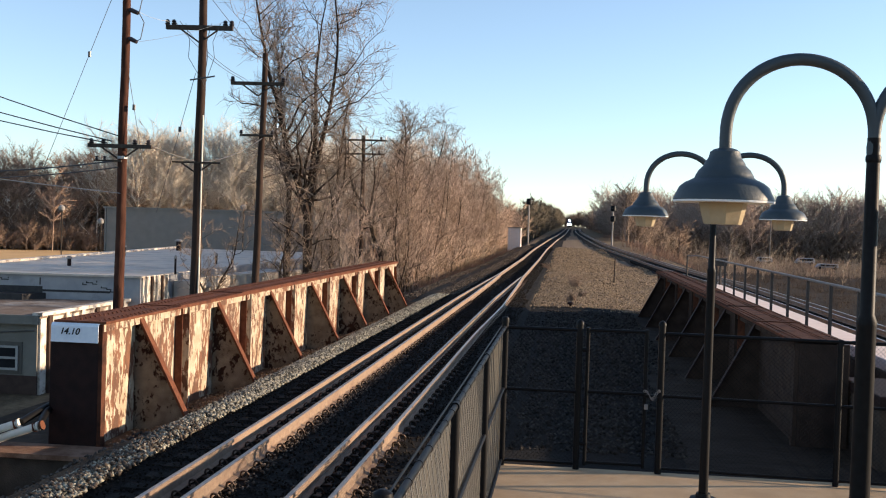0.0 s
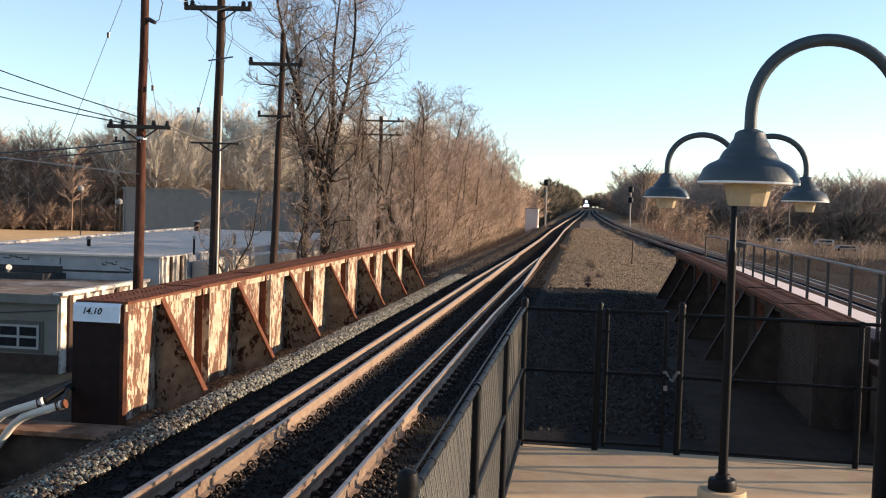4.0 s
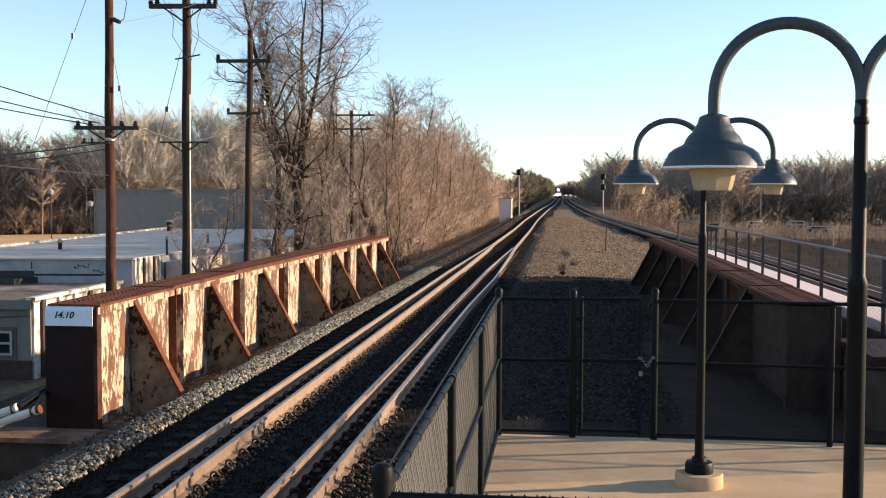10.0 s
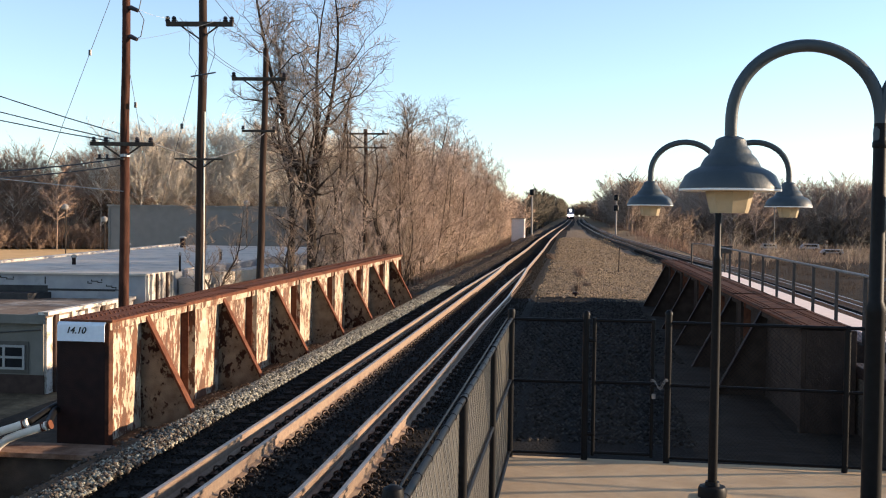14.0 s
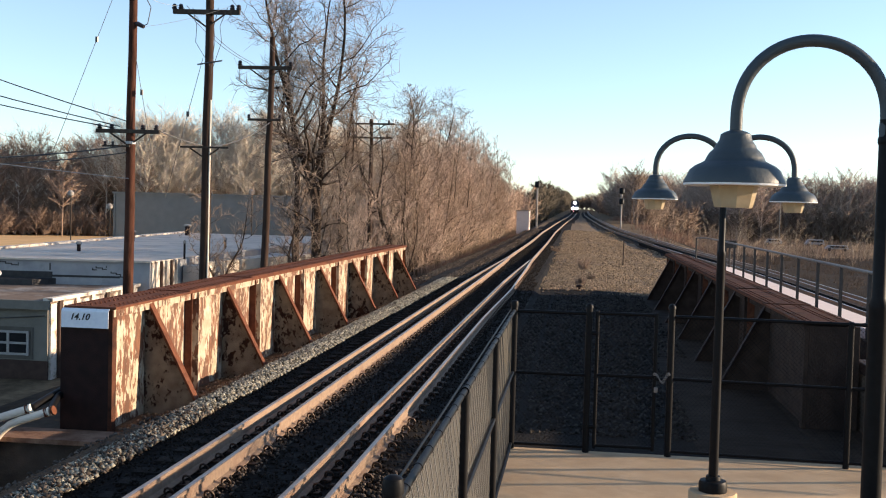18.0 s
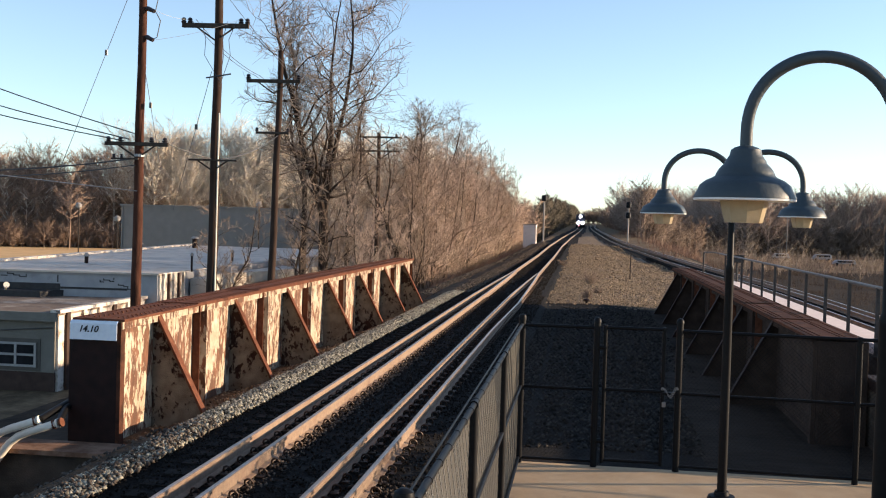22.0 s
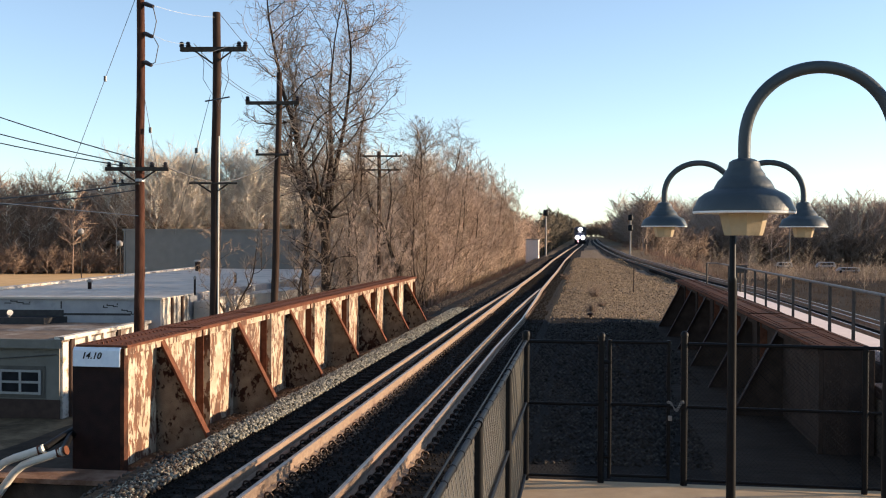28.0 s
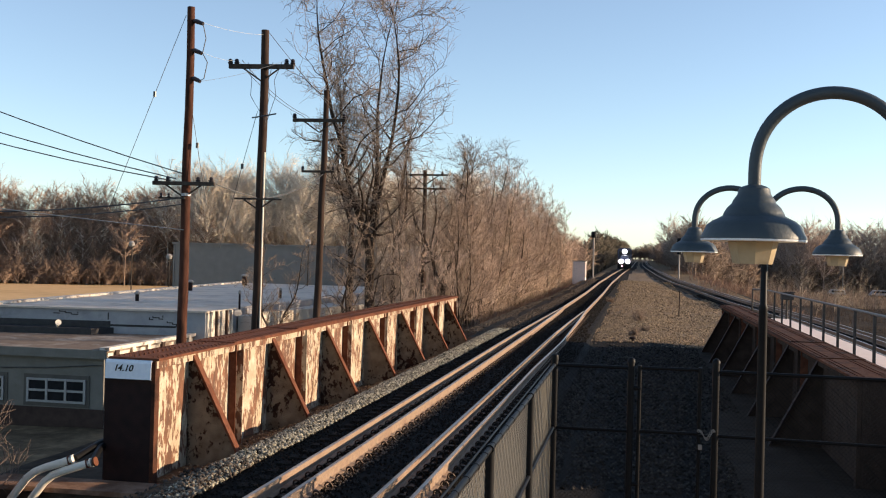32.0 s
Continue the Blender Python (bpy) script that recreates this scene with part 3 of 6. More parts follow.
def clips():
    """Spring clips that hold the rails to each tie."""
    def shape(g, x, y, s):
        pts = []
        for k in range(9):
            a = -0.4 + k * 0.72
            pts.append((x + s * (0.13 + 0.05 * math.sin(a)), y + 0.03 * math.cos(a), -0.152 + 0.05 * math.cos(a + 3.14)))
        g.tube(pts, 0.013, 5)
        g.box(min(x + s * 0.05, x + s * 0.17), max(x + s * 0.05, x + s * 0.17), y - 0.085, y + 0.085, -0.205, -0.19)
    one = shape
    base = Geo()
    one(base, 0, 0, 1)
    me = base.mesh("rail_clip")
    me.materials.append(M_CLIP)
    rest = Geo()
    for i in range(150):
        y = 4.0 + 0.53 * i
        for r, x in enumerate((-4.25, -3.81, -2.78, -2.335)):
            if y > 42 and r in (1, 2):
                continue
            if r in (1, 3) and y < 40:
                ob = new("rail_clip", me)
                ob.parent = track
                ob.matrix_basis = pose(x, y, 0)
                one(rest, x, y, -1)
            elif y < 60:
                one(rest, x, y, 1)
                one(rest, x, y, -1)
    part("rail_fastening", rest, M_CLIP, track, kind="stuff")

clips()

def stones(name, boxes, size, material, label, zfun=None, seed=1):
    """Loose stones: eight-sided lumps strewn over plan boxes (x0, x1, y0, y1, count, size factor)."""
    r = np.random.default_rng(seed)
    base = np.array([(1, 0, 0), (0, 1, 0), (-1, 0, 0), (0, -1, 0), (0, 0, 0.8), (0, 0, -0.8)])
    tri = np.array([(0, 1, 4), (1, 2, 4), (2, 3, 4), (3, 0, 4), (1, 0, 5), (2, 1, 5), (3, 2, 5), (0, 3, 5)])
    vs, fs, n = [], [], 0
    for x0, x1, y0, y1, count, k in boxes:
        c = np.stack([r.uniform(x0, x1, count), r.uniform(y0, y1, count), np.zeros(count)], 1)
        c[:, 2] = [(zfun or ground_z)(a, b) for a, b in c[:, :2]]
        s = size * k * r.uniform(0.55, 1.3, (count, 1, 1)) * r.uniform(0.7, 1.3, (count, 6, 3))
        ang = r.uniform(0, 6.28, count)
        v = base[None] * s
        ca, sa = np.cos(ang)[:, None], np.sin(ang)[:, None]
        tl = r.uniform(-0.8, 0.8, count)[:, None]
        v = np.stack([v[..., 0] * ca - v[..., 1] * sa, v[..., 0] * sa + v[..., 1] * ca, v[..., 2] + v[..., 0] * tl], -1)
        v += c[:, None] + np.array([0, 0, size * k * 0.25])
        f = tri[None] + (n + 6 * np.arange(count))[:, None, None]
        n += 6 * count
        vs.append(v.reshape(-1, 3)), fs.append(f.reshape(-1, 3))
    return arrays(name, np.concatenate(vs), np.concatenate(fs), material, None, label, "stuff", "stones")

def bed_z(x, y):
    """Ballast: level with the ties between the rails, a heaped shoulder on the girder side."""
    n = 0.02 * noise.noise(Vector((x * 2, y * 2, 3))) + rise(y)
    if x < -4.75:
        return n + along(-x, [(4.75, -0.23), (5.1, -0.21), (5.45, -0.18), (5.75, -0.23), (6.0, -0.40)])
    return -0.198 + 0.5 * n

def ballast():
    g = Geo()
    xs = np.concatenate([np.arange(-6.15, -4.8, 0.15), np.arange(-4.8, -1.5, 0.4), [-1.45, -1.2]])
    ys = np.arange(-2, 130, 0.8)
    nx = len(xs)
    for y in ys:
        g.v += [(x, y, bed_z(x, y) - (0.05 if x < -4.8 else 0.015) if x < -1.4 else -0.42 + rise(y)) for x in xs]
    for j in range(len(ys) - 1):
        for i in range(nx - 1):
            a = j * nx + i
            g.f.append((a, a + 1, a + nx + 1, a + nx))
    part("ballast_bed", g, M_BALLAST, kind="structure", smooth=True, label="dark crushed stone track bed")
    stones("ballast_shoulder", [(-6.05, -5.2, 7, 16, 4600, 0.95), (-5.78, -5.15, 16, 30, 5200, 1.0), (-5.85, -5.1, 30, 46, 4000, 1.15)], 0.034, M_STONE, "pale crushed stone ballast along the girder", bed_z, 3)
    stones("girder_debris", [(-6.85, -6.05, 14.9, 42, 1500, 0.8)], 0.036, M_GRAVELSTONE, "loose stones and dirt at the girder foot", None, 9)
    # Dark stones fill the strips where the rails' shadows fall.
    stones("track_ballast", [(-5.2, -1.5, 7, 22, 9000, 0.8), (-5.2, -1.5, 22, 45, 7500, 1.0), (-4.7, -1.7, 45, 90, 5000, 1.4)], 0.026, M_STONEDARK, "track ballast between the rails, toned dark for the rails' shade", bed_z, 4)
    # Stones toned dark as far as the girder's shadow reaches.
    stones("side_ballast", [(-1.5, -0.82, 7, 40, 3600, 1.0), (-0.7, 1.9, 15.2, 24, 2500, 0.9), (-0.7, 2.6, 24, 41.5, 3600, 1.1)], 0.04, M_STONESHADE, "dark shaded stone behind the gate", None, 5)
    stones("median_gravel", [(-1.9, 4.6, 41.5, 60, 6500, 0.8), (-1.9, 6.6, 60, 95, 7500, 1.0), (-1.6, 5.0, 95, 150, 4500, 1.3)], 0.05, M_MEDIAN, "brown loose gravel between the tracks", None, 6)
    stones("shoulder_gravel", [(-7.2, -4.7, 46, 80, 5200, 1.2), (-7.0, -4.6, 80, 150, 4200, 1.8)], 0.036, M_GREYSTONE, "dark grey-brown gravel on the embankment shoulder", bed_z, 12)
    stones("shoulder_edge", [(-6.3, -5.15, 7, 15, 1500, 0.95)], 0.034, M_GREYSTONE, "dark grey-brown stones mixed into the ballast edge", lambda x, y: bed_z(x, y) + 0.02, 14)
    # Sunlit strip at the rail foot, put in as lighter stones.
    stones("rail_foot_gravel", [(-3.74, -3.5, 7, 24, 900, 0.8), (-2.25, -1.85, 7, 12, 400, 0.9)], 0.03, M_GREYSTONE, "lighter brown stones for the sunlit strip along the rail foot", lambda x, y: bed_z(x, y) + 0.012, 13)

ballast()

# ---- plate girders ----
BRACES = [16.25, 20.05, 23.75, 27.7, 31.75, 35.85, 39.9]

def girder(side, x, y0, y1, z_top, z_bot, plate, inner, label):
    """A riveted through girder beside the track, with knee braces on its track side (side: +1 towards +x)."""
    t = thing("plate_girder", label, "bridge girder")
    s = side
    def bx(a, b, *r):
        return Geo().box(min(x + s * a, x + s * b), max(x + s * a, x + s * b), *r)
    part("web", bx(-0.03, 0.0, y0 + 0.05, y1, z_bot, z_top - 0.04), inner, t, "web plate with flaking cream paint" if inner is M_PAINT else "grimy web plate in a shade-dark tone")
    part("top_flange", bx(-0.66, 0.17, y0 - 0.06, y1 + 0.05, z_top - 0.04, z_top), M_RUST if inner is M_PAINT else M_RUSTDARK, t, "rusted top flange", bevel=0.008)
    if inner is not M_PAINT:
        part("flange_edge", bx(0.172, 0.18, y0, y1, z_top - 0.04, z_top), M_RUST, t, "rust-brown edge strip")
    part("flange_angle", bx(0.0, 0.11, y0, y1, z_top - 0.16, z_top - 0.045), inner, t)
    part("outer_web", bx(-0.62, -0.58, y0 + 0.05, y1, z_bot, z_top - 0.04), M_DARKRUST, t)
    part("end_plate", bx(-0.72, 0.04, y0 - 0.03, y0 + 0.05, z_bot - 0.15, z_top - 0.06), M_DARKRUST if inner is M_PAINT else M_STAINED, t, "dark brown end plate", bevel=0.01)
    part("end_angle", bx(0.04, 0.10, y0 - 0.03, y0 + 0.12, z_bot - 0.1, z_top - 0.05), M_RUSTDARK if inner is M_PAINT else inner, t)
    part("bottom_flange", bx(-0.1, 0.2, y0 + 0.05, y1, z_bot - 0.03, z_bot + 0.0), M_RUST, t)
    part("far_end_plate", bx(-0.62, 0.1, y1, y1 + 0.03, z_bot, z_top - 0.04), M_RUST, t)
    ys = [b for b in BRACES if y0 < b < y1 + 0.5]
    # splice strips between the braces
    for b in ys[:-1]:
        m = b + (3.8 if b < 30 else 4.0) * 0.52
        part("stiffener", bx(0.0, 0.14, m - 0.22, m - 0.205, z_bot, z_top - 0.05), M_RUST, t)
        part("stiffener", bx(0.0, 0.15, m + 0.10, m + 0.115, z_bot, z_top - 0.05), inner, t)
    for b in ys:
        web = Geo()
        za, zb = z_top - 0.07, z_bot + 0.10
        foot = 1.0
        a = [(x + s * 0.005, b - 0.008, za), (x + s * 0.10, b - 0.008, za), (x + s * foot, b - 0.008, zb), (x + s * foot, b - 0.008, z_bot), (x + s * 0.005, b - 0.008, z_bot)]
        c = [(p, b + 0.008, q) for p, _, q in a]
        web.hull(a, c) if s > 0 else web.hull(a[::-1], c[::-1])
        # Lit girder's braces take the darker paint that holds their shade.
        br = part("knee_brace", web, M_SHADEPAINT if inner is M_PAINT else inner, t)
        fl = Geo()
        p0, p1 = Vector((x + s * 0.08, b, za + 0.02)), Vector((x + s * (foot + 0.02), b, zb - 0.04))
        d = (p1 - p0).normalized()
        nrm = Vector((-d.z * s, 0, d.x * s)) * 0.018
        e = Vector((0, 0.085, 0))
        fl.hull([p0 - e - nrm, p0 + e - nrm, p0 + e + nrm, p0 - e + nrm], [p1 - e - nrm, p1 + e - nrm, p1 + e + nrm, p1 - e + nrm])
        # On the shaded girder the flange's shade is put in as darker rust.
        part("brace_flange", fl, M_RUST if inner is M_PAINT else M_DARKRUST, br, "rust-brown sloping flange")
    rv = Geo()
    for k in range(int((y1 - y0) / 0.13)):
        y = y0 + 0.1 + k * 0.13
        for zz in (z_top - 0.085, z_top - 0.13):
            rv.box(x + s * 0.110 - 0.006, x + s * 0.110 + 0.006, y - 0.009, y + 0.009, zz - 0.009, zz + 0.009)
    part("rivet_line", rv, inner, t, kind="stuff")
    top_mat = M_RUST if inner is M_PAINT else M_RUSTDARK
    heads = Geo()
    for n, (start, inset) in enumerate(((3.0, 0.03), (6.6, 0.07))):
        part("cover_plate", bx(-0.66 + inset, 0.17 - inset * 0.3, y0 + start, y1, z_top + 0.018 * n, z_top + 0.018 * (n + 1)), top_mat, t, "riveted cover plate", bevel=0.004)
    for k in range(int((y1 - y0) / 0.16)):
        y = y0 + 0.1 + k * 0.16
        lift = z_top + (0.036 if y > y0 + 6.6 else 0.018 if y > y0 + 3.0 else 0.0)
        for a in (0.09, 0.0, -0.3, -0.38, -0.55):
            heads.box(x + s * a - 0.014, x + s * a + 0.014, y - 0.014, y + 0.014, lift, lift + 0.012)
    part("flange_rivet", heads, top_mat, t, kind="stuff")
    return t

girder(1, -6.9, 14.85, 42.0, 1.29, -0.62, M_PAINT, M_PAINT, "rusty plate girder with peeling cream paint and sloping knee braces")
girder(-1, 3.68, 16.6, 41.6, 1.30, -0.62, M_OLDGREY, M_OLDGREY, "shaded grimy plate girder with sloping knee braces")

def mile_sign():
    t = thing("milepost_sign", "small white milepost plate with black figures on the girder end", "sign", (-7.2, 14.80, 1.24))
    g = Geo()
    prof = [(0.0, 0.02), (-0.045, 0.005), (-0.065, -0.03), (-0.07, -0.27), (-0.062, -0.27), (-0.055, -0.03), (-0.04, -0.004), (0.0, 0.008)]
    g.hull([(-0.37, y, z) for y, z in prof], [(0.37, y, z) for y, z in prof])
    part("plate", g, M_SIGN, t)
    for i, ch in enumerate("14.10"):
        cu = bpy.data.curves.new("figure", "FONT")
        cu.body, cu.size, cu.extrude, cu.align_x = ch, 0.135, 0.002, "CENTER"
        cu.shear, cu.offset = 0.3, 0.003
        tmp = bpy.data.objects.new("figure", cu)
        me = bpy.data.meshes.new_from_object(tmp)
        bpy.data.objects.remove(tmp)
        me.materials.clear()
        me.materials.append(M_TEXT)
        ob = new("figure", me)
        ob.parent = t
        ob.matrix_basis = pose((-0.20, -0.135, -0.08, -0.03, 0.04)[i], -0.0725, -0.15, 90)

mile_sign()

def abutment():
    t = thing("abutment", "stained concrete bridge seat, darkened for its shade, with a rusty steel edge", "abutment")
    # Shade below the ledge is put in with the darker concrete.
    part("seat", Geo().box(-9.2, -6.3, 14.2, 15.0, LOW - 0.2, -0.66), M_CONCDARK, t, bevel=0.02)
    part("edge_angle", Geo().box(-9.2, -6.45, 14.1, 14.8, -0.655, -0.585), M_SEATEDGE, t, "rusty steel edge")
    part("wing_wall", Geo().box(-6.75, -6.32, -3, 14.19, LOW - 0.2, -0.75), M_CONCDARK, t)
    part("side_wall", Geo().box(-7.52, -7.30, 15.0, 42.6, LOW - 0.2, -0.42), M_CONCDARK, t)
    w = thing("end_wall", "dark stained concrete wall under the second track", "wall")
    part("stem", Geo().box(4.45, 9.6, 15.1, 17.0, -0.5, 0.52), M_CONCDARK, w, bevel=0.03)
    part("cap_beam", Geo().box(4.42, 9.7, 15.0, 17.0, 0.524, 0.70), M_DARKRUST, w, "rust-streaked cap beam", bevel=0.02)

abutment()

def pipes():
    for k, (dx, dz) in enumerate(((0.0, 0.0), (0.29, -0.03))):
        t = thing("conduit_pipe", "white painted bent steel conduit beside the girder end", "pipe", group="conduits")
        g = Geo()
        pts = [(-7.72 + dx, 14.05, -0.15), (-7.83 + dx, 14.0, -0.19), (-8.08 + dx, 14.0, -0.275), (-8.24 + dx, 14.0, -0.345), (-8.37 + dx, 14.0, -0.45), (-8.51 + dx, 14.0, -0.63), (-8.77 + dx, 14.0, -0.99), (-10.2 + dx, 13.9, -2.95)]
        part("tube", g.tube([(a, b, c + dz) for a, b, c in pts], 0.058, 12), M_WHITE, t, smooth=True)
        for q in range(3 if k else 2):
            part("collar", Geo().tube([(-7.74 + dx + 0.055 * q, 14.05, -0.16 + dz + 0.018 * q), (-7.71 + dx + 0.055 * q, 14.05, -0.15 + dz + 0.018 * q)], 0.067, 14), M_RUST if q % 2 == 0 else M_WHITE, t, "rust-banded collar", smooth=True)
        # Same pipe's run behind the girder end, its shade drawn as black.
        part("sleeve", Geo().tube([(-7.66 + dx, 14.06, -0.13 + dz), (-7.66 + dx * 0.2, 14.7, -0.05 + dz), (-7.72 + dx * 0.15, 15.4, -0.02 + dz), (-7.72 + dx * 0.1, 19, 0.1 + dz)], 0.055, 12), M_BLACK, t, smooth=True)

pipes()

# ---- lower platform, fences, lamps ----
FLOOR = -0.32
def paving():
    t = thing("lower_platform", "tan concrete paving inside the black fence", "pavement")
    tagged(t, kind="structure")
    part("slab", Geo().box(-0.78, 8.5, 4.3, 14.08, -0.5, FLOOR), M_CONC, t, bevel=0.01)
    h = thing("high_platform", "raised concrete passenger platform", "platform")
    tagged(h, kind="structure")
    part("deck", Geo().box(-1.55, 6.5, -14, 4.1, 1.0, 1.2), M_CONC, h, bevel=0.02)
    part("front_wall", Geo().box(-1.2, 6.5, 3.8, 4.0, -0.5, 1.0), M_CONCDARK, h)
    part("side_wall", Geo().box(-1.3, -1.1, -14, 3.8, -0.5, 1.0), M_CONCDARK, h)

paving()

def wires(length, height, pitch=0.057, r=0.0019):
    """A chain-link panel in the xz plane: zigzag wires that cross in diamonds."""
    g = Geo()
    def clip(p, d):
        t0, t1 = 0.0, height
        if d > 0:
            t0, t1 = max(t0, -p), min(t1, length - p)
        else:
            t0, t1 = max(t0, p - length), min(t1, p)
        return t0, t1
    for d in (1, -1):
        for i in range(-int(height / pitch) - 1, int((length + height) / pitch) + 2):
            p = i * pitch
            t0, t1 = clip(p, d)
            if t1 - t0 < 0.01:
                continue
            o = 0.002 * d
            g.tube([(p + d * t0, o, t0), (p + d * t1, o, t1)], r, 3, caps=False)
    return g

TOP = 1.565
def fence_run(name, a, b, posts, label, mid=True, knuckles=False, mesh_r=0.0019, lay=-0.024):
    """A chain-link fence from a to b (plan points), standing on the platform; posts: distances from a."""
    a, b = Vector((*a, 0)), Vector((*b, 0))
    L = (b - a).length
    ang = math.degrees(math.atan2(b.y - a.y, b.x - a.x))
    t = thing(name, label, "fence", (a.x, a.y, FLOOR), rz=ang)
    H = TOP - FLOOR
    for d, r, extra in posts:
        p = part("post", Geo().tube([(d, 0, 0), (d, 0, H + extra)], r, 14), M_BLACK, t, smooth=True)
        if extra > 0:
            part("cap", Geo().lathe([(r + 0.006, 0), (r + 0.006, 0.03), (r * 0.8, 0.055), (r * 0.3, 0.07)], 14, (d, 0, H + extra - 0.01)), M_BLACK, p, smooth=True)
        else:
            part("loop_cap", Geo().tube([(d - 0.03, 0, H - 0.02), (d + 0.03, 0, H - 0.02)], 0.034, 12), M_BLACK, p, smooth=True)
    part("top_rail", Geo().tube([(0, 0, H - 0.02), (L, 0, H - 0.02)], 0.023, 10), M_BLACK, t, smooth=True)
    if mid:
        part("middle_rail", Geo().tube([(0, 0, H * 0.55), (L, 0, H * 0.55)], 0.021, 10), M_BLACK, t, smooth=True)
    part("bottom_rail", Geo().tube([(0, 0, 0.07), (L, 0, 0.07)], 0.02, 10), M_BLACK, t, smooth=True)
    ties_ = Geo()
    k = 0
    while 0.3 + 0.42 * k < L:
        d = 0.3 + 0.42 * k
        ties_.tube([(d, 0, H - 0.02), (d + 0.025, 0, H - 0.02)], 0.0265, 10)
        k += 1
    part("wire_wrap", ties_, M_BLACK, t, kind="stuff")
    if lay > 0:
        part("tension_wire", Geo().tube([(0, 0.05, H - 0.005), (L, 0.05, H - 0.005)], 0.008, 6), M_BLACK, t, "black selvage edge of the outer fabric")
    # Side fence gets the wire with sunlight put into its tone.
    part("chain_link", wires(L, H - 0.09, r=mesh_r).move(pose(0, lay, 0.06)), M_MESHLIT if lay > 0 else M_MESHDARK, t, "black diamond chain-link fabric", kind="stuff")
    if knuckles:
        g = Geo()
        for i in range(int(L / 0.057)):
            d = i * 0.057
            g.tube([(d, -0.01, H - 0.06), (d + 0.02, -0.004, H + 0.012), (d + 0.028, 0.004, H - 0.005)], 0.003, 4)
        part("knuckle_edge", g, M_MESHDARK, t, kind="stuff")
    return t

fence_run("side_fence", (-0.75, 4.55), (-0.75, 13.95), [(3.1, 0.035, -0.02), (6.2, 0.035, -0.02)], "black chain-link fence beside the track", mesh_r=0.0034, lay=0.03)
for q in ((-0.75, 4.5), (-0.75, 14.0)):
    pp = thing("corner_post", "black round steel fence corner post with a domed cap", "fence post", (q[0], q[1], FLOOR), group="corner posts")
    hh = TOP - FLOOR + (0.06 if q[1] > 5 else 0.07)
    part("shaft", Geo().tube([(0, 0, 0), (0, 0, hh)], 0.045, 16), M_BLACK, pp, smooth=True)
    part("cap", Geo().lathe([(0.052, 0), (0.052, 0.04), (0.045, 0.07), (0.02, 0.085)], 16, (0, 0, hh - 0.02)), M_BLACK, pp, smooth=True)
fence_run("near_fence", (-0.75, 4.5), (7.0, 4.5), [(2.6, 0.03, -0.03), (5.2, 0.03, -0.03)], "black chain-link fence with knuckled top edge", mid=False, knuckles=True, mesh_r=0.003)
fence_run("back_fence", (-0.75, 14.0), (0.27, 14.0), [(1.0, 0.045, 0.06)], "black chain-link fence panel beside the gate")
fence_run("end_fence", (1.33, 14.0), (7.6, 13.6), [(0.0, 0.045, 0.09), (2.25, 0.04, -0.02), (4.5, 0.038, -0.02)], "black chain-link fence before the shaded girder")

def gate():
    t = thing("chain_link_gate", "black chain-link gate with a hanging chain and padlock, closed", "gate", (0.33, 14.0, FLOOR))
    H, L = TOP - FLOOR + 0.02, 0.80
    for d in (0.03, L):
        part("stile", Geo().tube([(d, 0, 0.06), (d, 0, H)], 0.026, 12), M_BLACK, t, smooth=True)
    for z in (0.1, H * 0.55, H - 0.03):
        part("rail", Geo().tube([(0.03, 0, z), (L, 0, z)], 0.022, 10), M_BLACK, t, smooth=True)
    part("chain_link", wires(L - 0.06, H - 0.14).move(pose(0.04, -0.02, 0.09)), M_MESHDARK, t, kind="stuff")
    for z in (0.35, H - 0.3):
        part("hinge", Geo().tube([(-0.08, 0, z), (0.05, 0, z)], 0.03, 10), M_BLACK, t, smooth=True)
    g = Geo()
    rc = random.Random(8)
    for k in range(15):
        a = k / 14
        c = Vector((0.79 + 0.2 * a, -0.045 - 0.01 * rc.random(), H * 0.575 - 0.07 * math.sin(a * math.pi) + 0.03 * math.sin(a * 9)))
        u0 = rc.uniform(0, 3)
        pts = [c + Vector((0.012 * math.cos(u + u0), 0.010 * (k % 2) * math.sin(u), 0.018 * math.sin(u))) for u in np.linspace(0, 6.28, 9)]
        g.tube(pts, 0.0045, 5, caps=False)
    part("chain", g, M_RAILGREY, t, "slack steel chain")
    part("latch", Geo().box(0.79, 1.0, -0.04, 0.0, H * 0.53, H * 0.55), M_BLACK, t, bevel=0.006)
    part("padlock", Geo().box(0.79, 0.84, -0.08, -0.05, H * 0.45, H * 0.485), M_RAILGREY, t, bevel=0.006)

gate()

